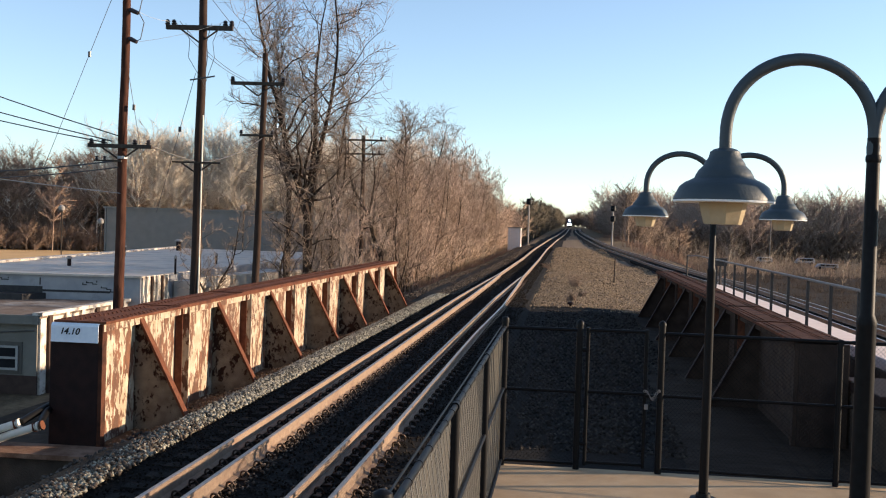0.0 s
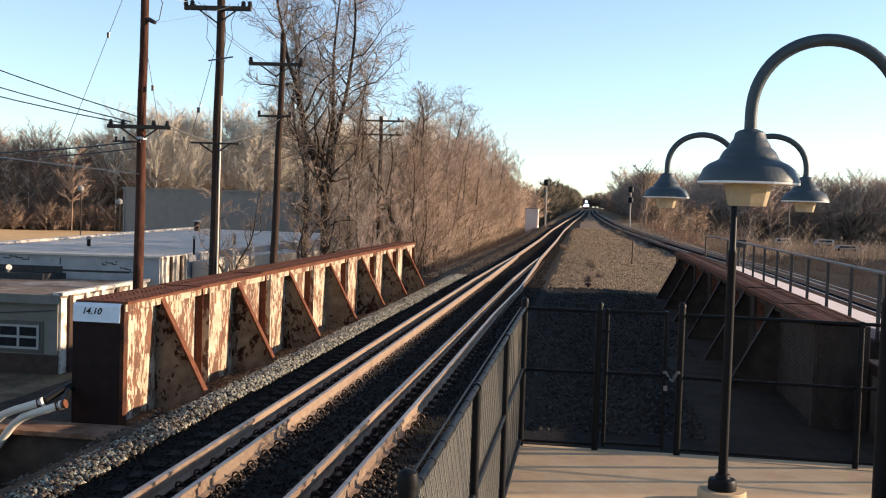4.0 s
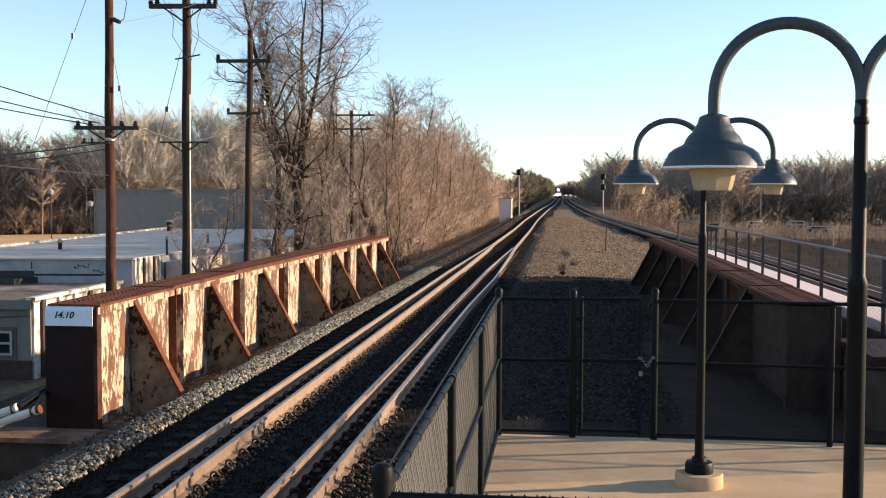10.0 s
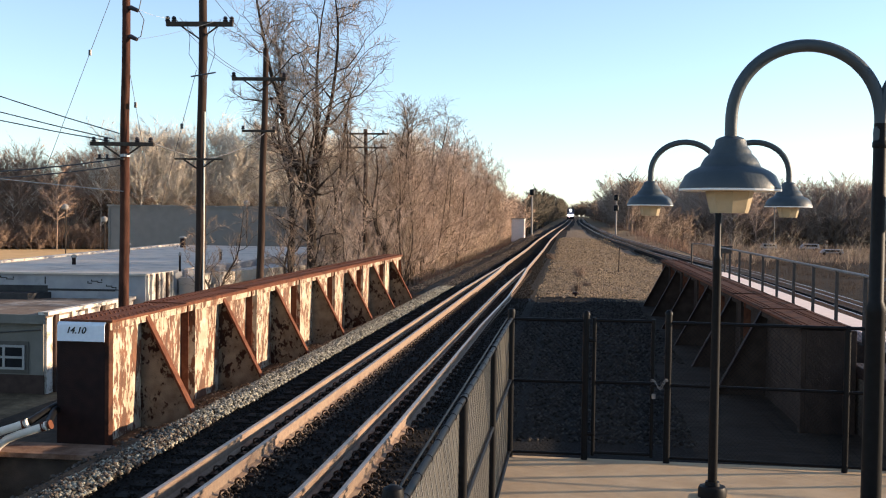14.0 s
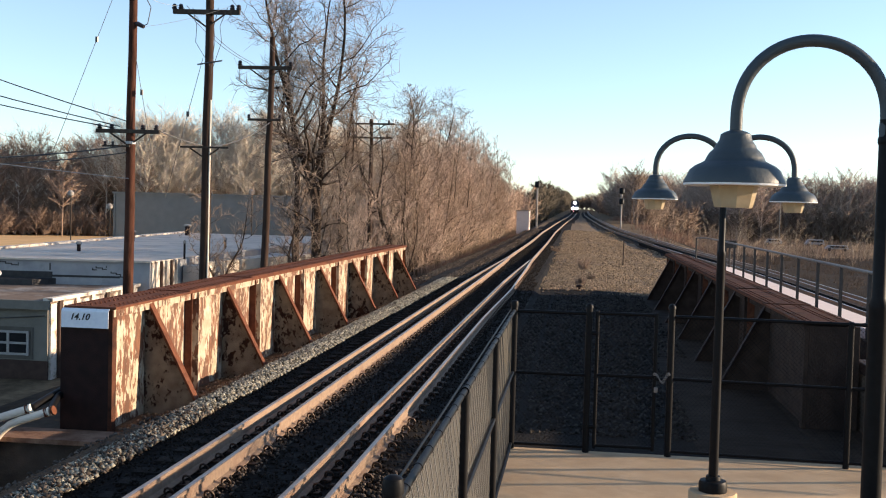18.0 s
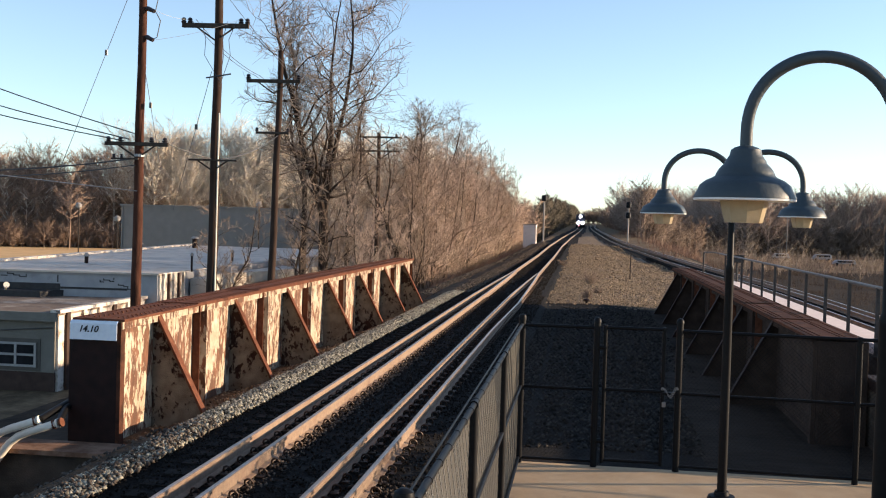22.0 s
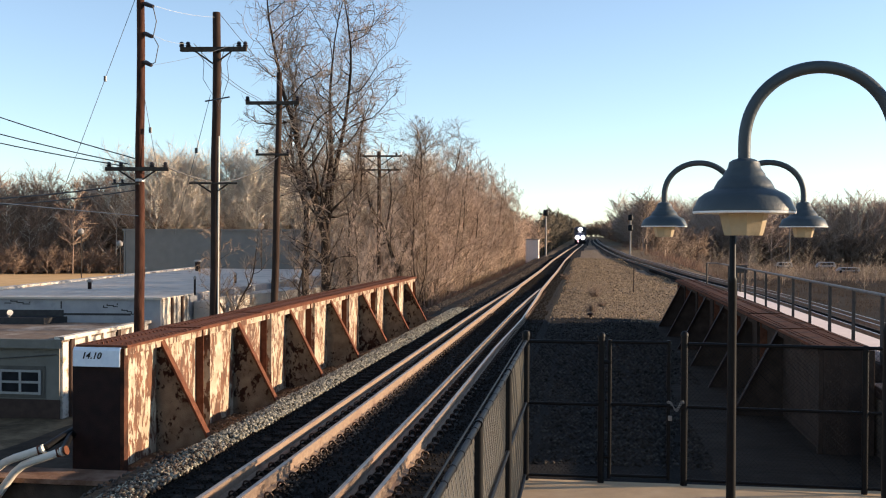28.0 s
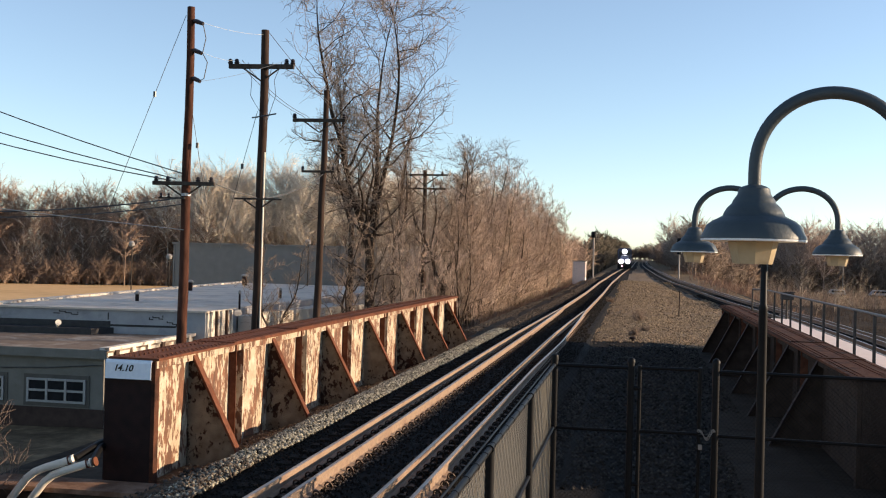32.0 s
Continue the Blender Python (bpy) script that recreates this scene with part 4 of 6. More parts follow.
def lamp_post(x, y, rz, span, label, bow=0.388, size=1.0, drop=0.0):
    """A black post with two swan-neck arms and enamel bell shades."""
    t = thing("platform_lamp", label, "lamp post", (x, y, FLOOR), rz=rz, group="platform lamps")
    part("footing", Geo().lathe([(0.28, -0.05), (0.28, 0.14), (0.265, 0.16)], 28, (0, 0, -drop)), M_CONC, t, "round concrete footing", smooth=True)
    part("base_collar", Geo().lathe([(0.165, 0.16), (0.165, 0.25), (0.15, 0.285), (0.09, 0.295), (0.08, 0.34)], 24, (0, 0, -drop)), M_BLACK, t, smooth=True)
    part("post", Geo().tube([(0, 0, 0.17 - drop), (0, 0, 1.4), (0, 0, 2.76), (0, 0, 2.78), (0, 0, 2.82), (0, 0, 3.75)], [0.056, 0.053, 0.049, 0.053, 0.038, 0.034], 18), M_BLACK, t, smooth=True)
    part("ring", Geo().lathe([(0.036, 0), (0.04, 0.01), (0.04, 0.03), (0.036, 0.04)], 18, (0, 0, 3.62)), M_BLACK, t, smooth=True)
    for s in (-1, 1):
        R = span / 2
        pts = [(0, 0, 3.60), (s * 0.005, 0, 3.70)]
        for k in range(37):
            a = math.pi - math.pi * k / 36
            pts.append((s * (R + R * math.cos(a)), 0, 3.745 + bow * abs(math.sin(a)) ** 0.9))
        pts.append((s * 2 * R, 0, 3.66))
        part("arm", Geo().tube(pts, 0.033, 14), M_LAMP, t, "swan-neck arm", smooth=True)
        c = (s * 2 * R, 0, 3.66)
        bell = Geo().lathe([(0.255, -0.262), (0.265, -0.262), (0.265, -0.25), (0.25, -0.222), (0.236, -0.19), (0.206, -0.166), (0.172, -0.15), (0.156, -0.14), (0.152, -0.128), (0.136, -0.1), (0.118, -0.082), (0.110, -0.074), (0.107, -0.062), (0.095, -0.045), (0.085, -0.03), (0.078, 0.0), (0.06, 0.012), (0.035, 0.02)], 36, c)
        sh = part("shade", bell, M_LAMP, t, "blue-grey enamel bell shade", smooth=True)
        part("rim", Geo().lathe([(0.24, -0.272), (0.264, -0.272), (0.266, -0.262), (0.256, -0.258)], 36, c), M_RIM, sh, "pale rim")
        part("lens", Geo().lathe([(0.075, -0.388), (0.098, -0.388), (0.104, -0.37), (0.128, -0.27), (0.12, -0.262)], 8, c), M_GLOBE, sh, "yellowed faceted lens")
    t.matrix_basis = Matrix.LocRotScale((x, y, FLOOR + drop * size), Euler((0, 0, radians(rz))), (size, size, size))
    return t

lamp_post(1.636, 11.77, -3, 0.78, "black post with two blue-grey bell lamps on a concrete footing", size=0.95, drop=0.17)
lamp_post(1.622, 5.6, 0, 0.762, "near black lamp post with swan-neck arms and bell lamps", 0.412)

# ---- walkway and railing beside the second track ----
def walkway():
    t = thing("track_walkway", "pale sunlit concrete walkway beside the second track", "walkway")
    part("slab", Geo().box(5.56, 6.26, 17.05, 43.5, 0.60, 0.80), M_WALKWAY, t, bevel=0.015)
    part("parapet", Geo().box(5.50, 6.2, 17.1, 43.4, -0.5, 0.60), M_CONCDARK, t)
    r = thing("walkway_railing", "weathered grey pipe railing on the walkway edge", "railing")
    for k in range(12):
        y = 18.2 + k * 2.12
        p = part("post", Geo().box(5.47, 5.53, y - 0.03, y + 0.03, 0.62, 1.90), M_RAILDARK, r)
        part("base_plate", Geo().box(5.44, 5.555, y - 0.07, y + 0.07, 0.60, 0.62), M_RAILDARK, p)
    part("top_rail", Geo().tube([(5.5, 17, 1.90), (5.5, 43.4, 1.90)], 0.032, 10), M_RAILGREY, r, "bare grey top rail", smooth=True)
    part("end_return", Geo().tube([(5.5, 43.4, 1.90), (5.3, 43.5, 1.93), (4.9, 43.5, 1.93)], 0.03, 10), M_RAILGREY, r, smooth=True)
    part("end_post", Geo().tube([(4.9, 43.5, -0.2), (4.9, 43.5, 1.93)], 0.035, 10), M_RAILDARK, r, smooth=True)
    d = thing("bridge_deck", "dark walled deck that carries the second track", "bridge deck")
    part("beam", Geo().box(6.27, 6.6, 17, 43.6, -0.5, -0.10), M_DARKRUST, d)
    b = thing("equipment_box", "dark steel equipment box on a post at the railing's end", "equipment box", (6.18, 43.2, 0))
    part("post", Geo().tube([(0, 0, -0.3), (0, 0, 1.6)], 0.04, 8), M_RAILDARK, b)
    part("case", Geo().box(-0.24, 0.26, -0.12, 0.12, 1.56, 1.84), M_RAILDARK, b, bevel=0.03)
    part("lid", Geo().box(-0.27, 0.29, -0.15, 0.15, 1.845, 1.87), M_RAILDARK, b, bevel=0.008)

walkway()

# ---- utility poles and wires ----
def crossarm(parent, z, length, ang, pins, r=0.055, brace=True, mat_=None, off=0.14, size=1.0):
    c, s = math.cos(radians(ang)), math.sin(radians(ang))
    g = Geo().box(-length / 2, length / 2, -r, r, -r, r).move(pose(-s * off, c * off * -1, z, 0, 0, ang))
    arm = part("crossarm", g, mat_ or M_POLEDARK, parent, bevel=0.008)
    for p in pins:
        g = Geo().lathe([(a * size, b * size) for a, b in ((0.02, 0.03), (0.02, 0.06), (0.07, 0.07), (0.085, 0.12), (0.05, 0.14), (0.075, 0.17), (0.055, 0.22), (0.02, 0.24))], 10, (c * p + s * off * -1, s * p - c * off, z))
        part("insulator", g, M_INSUL, arm, smooth=True)
    if brace:
        for q in (-1, 1):
            g = Geo().tube([(c * q * length * 0.3 - s * off, s * q * length * 0.3 - c * off, z - 0.03), (0, -0.1, z - length * 0.22)], 0.035, 5)
            part("arm_brace", g, mat_ or M_POLEDARK, arm)
    return arm

def pole(x, y, top, r0, r1, lean, label, wood=M_POLEBLACK):
    z0 = ground_z(x, y) - 0.3
    t = thing("utility_pole", label, "utility pole", (x, y, 0))
    n = 9
    pts = [(lean * (k / n) ** 1.2 + 0.02 * math.sin(k * 1.9), 0.015 * math.sin(k * 2.7), z0 + (top - z0) * k / n) for k in range(n + 1)]
    part("shaft", Geo().tube(pts, [r0 + (r1 - r0) * k / n for k in range(n + 1)], 12), wood, t, smooth=True)
    return t

p1 = pole(-16.35, 37.0, 12.0, 0.21, 0.14, 0.06, "tall reddish-brown wooden utility pole with a low crossarm", M_POLE)
crossarm(p1, 5.38, 2.35, 6, (-1.05, -0.6, 0.55, 1.05), r=0.07, mat_=M_POLEDARK, size=1.1)
for k, z in enumerate((11.5, 10.4, 9.35)):
    g = Geo().tube([(0.12, 0, z), (0.26, -0.05, z - 0.04), (0.58 - 0.03 * k, -0.1, z - 0.16)], [0.05, 0.09, 0.07], 8)
    part("dead_end_insulator", g, M_INSUL, p1, smooth=True)
part("jumper", Geo().tube([(0.58, -0.1, 11.3), (0.7, -0.1, 10.8), (0.58, -0.1, 10.25), (0.78, -0.1, 9.9), (0.66, -0.1, 9.3), (0.45, -0.1, 9.2)], 0.018, 5), M_WIRE, p1)
part("band", Geo().tube([(0.03, 0, 4.92), (0.03, 0, 5.02)], 0.195, 12), M_WIREPALE, p1)
part("cable_bracket", Geo().box(-0.95, 0.1, -0.26, -0.2, 4.80, 4.86), M_POLEDARK, p1, "short bracket that holds the telephone cables")
for q in (-0.85, -0.55):
    part("spool_insulator", Geo().lathe([(0.04, 0), (0.06, 0.03), (0.035, 0.07), (0.06, 0.11), (0.04, 0.14)], 10, (q, -0.23, 4.86)), M_INSUL, p1)
p2 = pole(-14.28, 39.3, 11.6, 0.22, 0.15, 0.08, "dark wooden utility pole with two crossarms and a white conduit")
crossarm(p2, 10.15, 2.6, 4, (-1.25, -1.0, 1.0, 1.25), r=0.085, size=1.25)
crossarm(p2, 4.97, 1.9, 4, (), r=0.035)
part("conduit", Geo().tube([(0.19, -0.10, -4.5), (0.19, -0.10, 3.0), (0.20, -0.08, 6.8)], 0.035, 8), M_WHITE, p2, "pale conduit up the pole", smooth=True)
part("fuse_bracket", Geo().tube([(-0.35, -0.1, 8.15), (0.05, -0.15, 8.2), (0.65, -0.15, 8.3)], 0.03, 5), M_WIRE, p2)
p3 = pole(-13.95, 46.0, 10.3, 0.19, 0.12, 0.28, "wooden utility pole with a single crossarm among bare trees")
crossarm(p3, 8.92, 2.45, 3, (-1.15, 1.15), r=0.075, size=1.3)
crossarm(p3, 6.6, 1.5, 5, (-0.7, 0.7), r=0.05, brace=False)
p4 = pole(-12.65, 64.0, 8.2, 0.17, 0.11, 0.0, "distant wooden utility pole with two crossarms")
crossarm(p4, 7.9, 2.9, 2, (-1.1, 1.1))
crossarm(p4, 7.05, 2.6, 2, (-1.0, 1.0))
p5 = pole(-14.0, 165.0, 9.0, 0.16, 0.11, 0.0, "far wooden utility pole beside the track")
crossarm(p5, 8.4, 2.2, 4, (-1.0, 1.0))

def cable(name, a, b, sag, r, material, label, n=14):
    pts = []
    a, b = Vector(a), Vector(b)
    for k in range(n + 1):
        s = k / n
        p = a.lerp(b, s)
        p.z -= sag * 4 * s * (1 - s)
        pts.append(p)
    ob = part(name, Geo().tube(pts, r, 5), material, None, label)
    tagged(ob, category="cable", group="overhead cables")
    return ob

A1 = (-16.3, 36.85)
for a, e, sag in (((-16.46, 36.9, 5.76), (-42.0, 28.7, 16.97), 0.98), ((-16.66, 36.85, 5.55), (-42.0, 28.7, 14.36), 0.86), ((-16.82, 36.8, 5.48), (-42.0, 28.7, 13.86), 1.13)):
    cable("power_cable", a, e, sag, 0.022, M_WIRE, "dark overhead cable strung to the wooden pole")
cable("telephone_cable", (A1[0] - 0.1, A1[1], 4.85), (-37.0, 30.2, 5.95), 1.25, 0.028, M_WIRE, "thick dark sagging telephone cable")
cable("telephone_cable", (A1[0] - 0.1, A1[1], 4.6), (-37.2, 30.2, 6.25), 1.4, 0.022, M_WIRE, "thin dark sagging telephone cable")
cable("telephone_cable", (A1[0], A1[1], 3.65), (-37.0, 30.2, 5.93), 0.12, 0.018, M_WIREPALE, "thin pale sagging telephone cable")
for z1, x2, z2 in ((11.4, -14.2, 11.4), (10.3, -15.3, 10.4), (9.2, -13.3, 10.4)):
    cable("pole_span", (-15.8, 36.9, z1), (x2, 39.2, z2), 0.10, 0.006, M_WIREPALE, "bright thin wire between two wooden poles")
for x in (-1.1, 1.1, -0.9):
    cable("power_cable", (-14.2 + x, 39.2, 10.4), (-13.7 + x, 45.9, 9.15), 0.25, 0.012, M_WIRE, "thin wire between two wooden poles")
    cable("power_cable", (-13.7 + x, 45.9, 9.15), (-12.6 + x, 63.9, 8.1), 0.5, 0.012, M_WIRE, "thin wire between two wooden poles")
cable("ground_wire", (-14.1, 39.3, 11.55), (-13.0, 45.9, 9.0), 0.05, 0.012, M_WIRE, "thin wire between two wooden poles")
cable("lower_cable", (-15.4, 36.9, 5.5), (-14.3, 39.2, 5.0), 0.05, 0.02, M_WIRE, "cable between the two low crossarms")
cable("lower_cable", (-14.0, 39.2, 5.0), (-13.7, 45.9, 6.5), 0.2, 0.02, M_WIRE, "cable between the two low crossarms")
for x, y, z, e in ((-16.5, 37, 11.7, (-19.45, 37, 4.3)), (-16.2, 37, 8.3, (-15.5, 37, 4.6)), (-14.42, 39.2, 8.4, (-15.85, 39.2, 3.0))):
    g = cable("guy_wire", (x, y, z), e, 0.0, 0.011, M_WIRE, "thin guy wire with a strain insulator", 6)
    m = Vector((x, y, z)).lerp(Vector(e), 0.4)
    part("strain_insulator", Geo().tube([m - Vector((0, 0, 0.1)), m + Vector((0, 0, 0.1))], 0.06, 8), M_INSUL, g)
for q in ((-0.45, 0.75), (0.4, 0.9), (0.7, 1.2)):
    part("drop_wire", Geo().tube([(q[0] * 1.2, -0.2, 10.3), (q[0] * 0.8, -0.22, 9.6), (q[0] * 0.9, -0.2, 9.0), (0.2, -0.15, 8.4 - q[1] * 0.5)], 0.012, 4), M_WIRE, p2)

# ---- buildings at street level ----
def window_on(parent, p, d, w, z0, z1, cols, rows):
    """A glazed window in a wall: p the start on the wall line, d its direction in plan."""
    nx, ny = d[1], -d[0]
    if ny > 0:
        nx, ny = -nx, -ny
    def slab(s0, s1, a, b, o0, o1):
        g = Geo()
        poly = [(p[0] + d[0] * s0 + nx * o0, p[1] + d[1] * s0 + ny * o0), (p[0] + d[0] * s1 + nx * o0, p[1] + d[1] * s1 + ny * o0), (p[0] + d[0] * s1 + nx * o1, p[1] + d[1] * s1 + ny * o1), (p[0] + d[0] * s0 + nx * o1, p[1] + d[1] * s0 + ny * o1)]
        return g.prism(poly, a, b)
    win = part("window", slab(-0.2, w + 0.2, z0 - 0.2, z1 + 0.2, 0.0, 0.04), M_WALLMID, parent, "window in a darker painted surround")
    for i in range(cols):
        for j in range(rows):
            part("pane", slab(w * i / cols + 0.05, w * (i + 1) / cols - 0.05, z0 + (z1 - z0) * j / rows + 0.05, z0 + (z1 - z0) * (j + 1) / rows - 0.05, 0.045, 0.06), M_PANE, win)
    for i in range(cols + 1):
        part("window_frame", slab(w * i / cols - 0.05, w * i / cols + 0.05, z0 - 0.05, z1 + 0.05, 0.04, 0.10), M_FRAME, win)
    for j in range(rows + 1):
        part("window_frame", slab(-0.05, w + 0.05, z0 + (z1 - z0) * j / rows - 0.045, z0 + (z1 - z0) * j / rows + 0.045, 0.045, 0.095), M_FRAME, win)

def building_a():
    t = thing("workshop_building", "low grey workshop with flat roof and white-framed windows", "building")
    top = -1.42
    part("wall", Geo().box(-38, -21.05, 40.0, 58.0, -4.75, top), M_WALLGREY, t)
    part("base_band", Geo().box(-38, -21.0, 39.94, 40.0, -4.75, -3.75), M_WALLDARK, t, "brown painted base")
    part("roof", Geo().box(-38.2, -20.9, 39.75, 58.0, top, top + 0.10), M_ROOFBROWN, t, "flat roof with brown gravel and pale patches")
    part("fascia", Geo().box(-38.25, -20.85, 39.66, 39.80, top - 0.22, top + 0.14), M_WALLGREY, t)
    part("side_wall", Geo().box(-21.05, -20.95, 40.1, 57.9, -4.75, top + 0.02), M_WHITEWALL, t, "flaking white side wall")
    for k in range(12):
        part("pilaster", Geo().box(-20.95, -20.83, 40.6 + k * 1.45, 40.9 + k * 1.45, -4.75, top + 0.1), M_WHITEWALL if k % 3 else M_WALLDARK, t)
    part("coping", Geo().box(-21.15, -20.80, 39.8, 58, top + 0.10, top + 0.24), M_WHITEWALL, t, "flaking white coping")
    for x0, w, c in ((-24.4, 2.55, 3), (-26.5, 0.95, 1), (-30.3, 0.95, 1), (-33.6, 2.5, 3), (-36.2, 0.95, 1)):
        window_on(t, (x0, 40.0), (1.0, 0.0), w, -3.5, -2.6, c, 2)
    t.matrix_basis = Matrix.LocRotScale((0, 0, -0.291), None, (1.1, 1.1, 1.1))
    part("wall_cable", Geo().tube([(-30, 39.93, -1.95), (-26, 39.93, -2.2), (-23.5, 39.93, -2.1), (-21.1, 39.93, -1.9)], 0.02, 5), M_WIRE, t)
    return t

building_a()

def building_b():
    t = thing("warehouse", "long flat-roofed warehouse with a patched pale parapet", "building")
    part("wall", Geo().prism([(-22.4, 53.5), (-22.4, 104), (-39.8, 104), (-34.6, 52.2)], LOW - 0.4, -0.48), M_WALLBLUE, t, "patched pale parapet wall with dark repairs")
    part("roof", Geo().prism([(-22.6, 53.8), (-22.6, 103.8), (-39.6, 103.8), (-34.4, 52.6)], -0.48, -0.43), M_ROOF, t, "grey weathered flat roof")
    part("parapet_cap", Geo().prism([(-22.3, 53.35), (-22.3, 53.6), (-34.7, 52.3), (-34.7, 52.05)], -0.48, -0.38), M_ROOF, t)
    part("white_curb", Geo().prism([(-34.9, 52.1), (-34.4, 52.1), (-39.6, 104), (-40.1, 104)], -0.6, -0.28), M_WHITEWALL, t, "sunlit white roof edge")
    part("side_wall", Geo().box(-22.4, -22.3, 53.6, 57.2, LOW - 0.4, -0.40), M_WHITEWALL, t, "flaking white return wall")
    for k in range(5):
        part("pilaster", Geo().box(-22.3, -22.2, 53.9 + k * 0.72, 54.1 + k * 0.72, LOW - 0.4, -0.45), M_WALLDARK if k % 2 else M_WHITEWALL, t)
    part("low_roof", Geo().prism([(-21.2, 58), (-17.5, 76), (-22.3, 76), (-22.3, 58)], LOW - 0.4, -0.85), M_ROOF, t)
    part("low_coping", Geo().prism([(-21.1, 57.9), (-17.3, 76.1), (-17.55, 76.1), (-21.35, 57.9)], -1.25, -0.62), M_WHITEWALL, t, "flaking white roof edge")
    def on_wall(s0, s1, z0, z1, m, name="tar_patch"):
        y0, y1 = 53.5 - 1.3 * s0 / 12.2, 53.5 - 1.3 * s1 / 12.2
        return part(name, Geo().prism([(-22.4 - s0, y0 - 0.02), (-22.4 - s0, y0 + 0.01), (-22.4 - s1, y1 + 0.01), (-22.4 - s1, y1 - 0.02)], z0, z1), m, t)
    on_wall(5.2, 12.1, -1.6, -1.08, M_TAR)
    on_wall(1.6, 5.2, -1.35, -1.24, M_TAR)
    on_wall(5.3, 5.36, -1.0, -0.62, M_TAR, "sealed_crack")
    rr_ = random.Random(3)
    for s, z, n in ((1.0, -1.2, 9), (2.3, -0.8, 7), (7.0, -0.72, 8)):
        for k in range(n):
            ds, dz = (rr_.uniform(0.15, 0.4), 0.05) if k % 2 else (0.05, rr_.uniform(0.05, 0.14))
            on_wall(s, s + ds, z, z + dz, M_TAR, "sealed_crack")
            s, z = s + (ds if k % 2 else 0.0), z + (dz * rr_.choice((-1, 1)) if k % 2 == 0 else 0)
            z = min(max(z, -1.3), -0.65)
    part("tarpaulin", Geo().prism([(-28.0, 51.6), (-27.4, 53.0), (-34, 52.2), (-34, 51.0)], -1.78, -1.42), M_TAR, t, "black tarpaulin on the lower roof")
    for x, y, h, r in ((-30.6, 62, 0.45, 0.12), (-26.6, 60.5, 0.7, 0.08), (-35.0, 80, 0.7, 0.2), (-36.5, 96, 0.9, 0.25), (-22.0, 57.4, 0.9, 0.06), (-24.6, 72, 0.6, 0.09)):
        v = part("roof_vent", Geo().tube([(x, y, -0.45), (x, y, -0.43 + h)], r, 12), M_DARKRUST, t, smooth=True)
        part("cowl", Geo().lathe([(r * 1.5, 0), (r * 1.5, 0.1), (r * 0.6, 0.2)], 12, (x, y, -0.45 + h)), M_GALV, v, smooth=True)
    g = thing("roof_ventilator", "pale mushroom ventilator on the low workshop roof", "ventilator", (-34.0, 50.5, -1.75))
    part("pipe", Geo().tube([(0, 0, 0), (0, 0, 0.35)], 0.18, 14), M_GALV, g, smooth=True)
    part("hood", Geo().lathe([(0.42, 0.28), (0.42, 0.33), (0.25, 0.48), (0.05, 0.53)], 18), M_GALV, g, smooth=True)
    g2 = thing("floodlight", "small white floodlight on the dark tarpaulin", "floodlight", (-30.0, 51.7, -1.44))
    part("lamp", Geo().tube([(0, 0, 0.05), (0.1, -0.15, 0.25), (0.2, -0.25, 0.3)], [0.05, 0.12, 0.16], 12), M_WHITE, g2, smooth=True)

building_b()

def sheds():
    g = thing("grey_shed", "windowless dark grey metal-clad hall", "building")
    part("wall", Geo().box(-50.2, -27, 110, 135, LOW - 0.4, 3.45), M_METALSHED, g)
    part("roof", Geo().box(-50.4, -26.8, 109.8, 135.2, 3.45, 3.65), M_METALSHED, g)
    part("corner_trim", Geo().box(-50.26, -50.1, 109.9, 110.05, LOW - 0.4, 3.45), M_METALSHED, g)
    c = thing("cream_building", "sunlit cream building with a flat roof and a band of windows", "building", (-65.6, 62.7, -1.6), rz=-40)
    part("wall", Geo().box(-22, 0, 0, 16, LOW - 0.4, 1.35), M_CREAM, c)
    part("side_wall", Geo().box(0, 0.06, 0.05, 16, LOW - 0.4, 1.35), M_CREAM, c)
    part("roof", Geo().box(-22.3, 0.3, -0.3, 16.3, 1.35, 1.7), M_CREAM, c)
    part("window_band", Geo().box(0.06, 0.10, 0.3, 15.7, 0.35, 1.1), M_PANEGREEN, c, "greenish strip of old window glass")
    part("gutter", Geo().box(-22, 0, -0.06, 0.0, 0.95, 1.15), M_ROOFBROWN, c)
    a = thing("white_annex", "low sunlit white annex beside the warehouse", "building")
    part("wall", Geo().box(-46.5, -40.0, 60, 66, LOW - 0.4, -1.75), M_WHITEWALL, a)
    part("parapet", Geo().prism([(-39.9, 60.0), (-39.0, 64.5), (-44.2, 66.5), (-45.0, 62.0)], -1.75, -1.15), M_CREAM, a, "sunlit cream roof house")
    part("roof", Geo().box(-46.6, -39.8, 59.9, 66.1, -1.9, -1.74), M_ROOF, a)
    part("roof_vent", Geo().tube([(-44.5, 62, -1.75), (-44.5, 62, -1.2)], 0.25, 12), M_GALV, a)
    w = thing("white_relay_hut", "small white railway equipment hut beside the track", "hut", (-7.55, 149, 0.75))
    part("wall", Geo().box(-0.8, 1.0, 0, 3, -1.5, 1.85), M_WALKWAY, w, bevel=0.03)
    part("roof", Geo().box(-0.9, 1.1, -0.1, 3.1, 1.85, 1.96), M_GALV, w)
    part("door", Geo().box(1.0, 1.04, 0.8, 1.8, -0.4, 1.6), M_FRAME, w)

sheds()

def yard_light(x, y, z):
    t = thing("yard_light", "small white floodlight on a thin pole at the field's edge", "yard light", (x, y, 0), group="yard lights")
    part("post", Geo().tube([(0, 0, LOW - 0.2), (0, 0, z)], 0.06, 8), M_POLEDARK, t)
    part("head", Geo().lathe([(0.05, -0.35), (0.28, -0.2), (0.32, 0.1), (0.1, 0.3)], 12, (0, -0.1, z)), M_GALV, t, smooth=True)

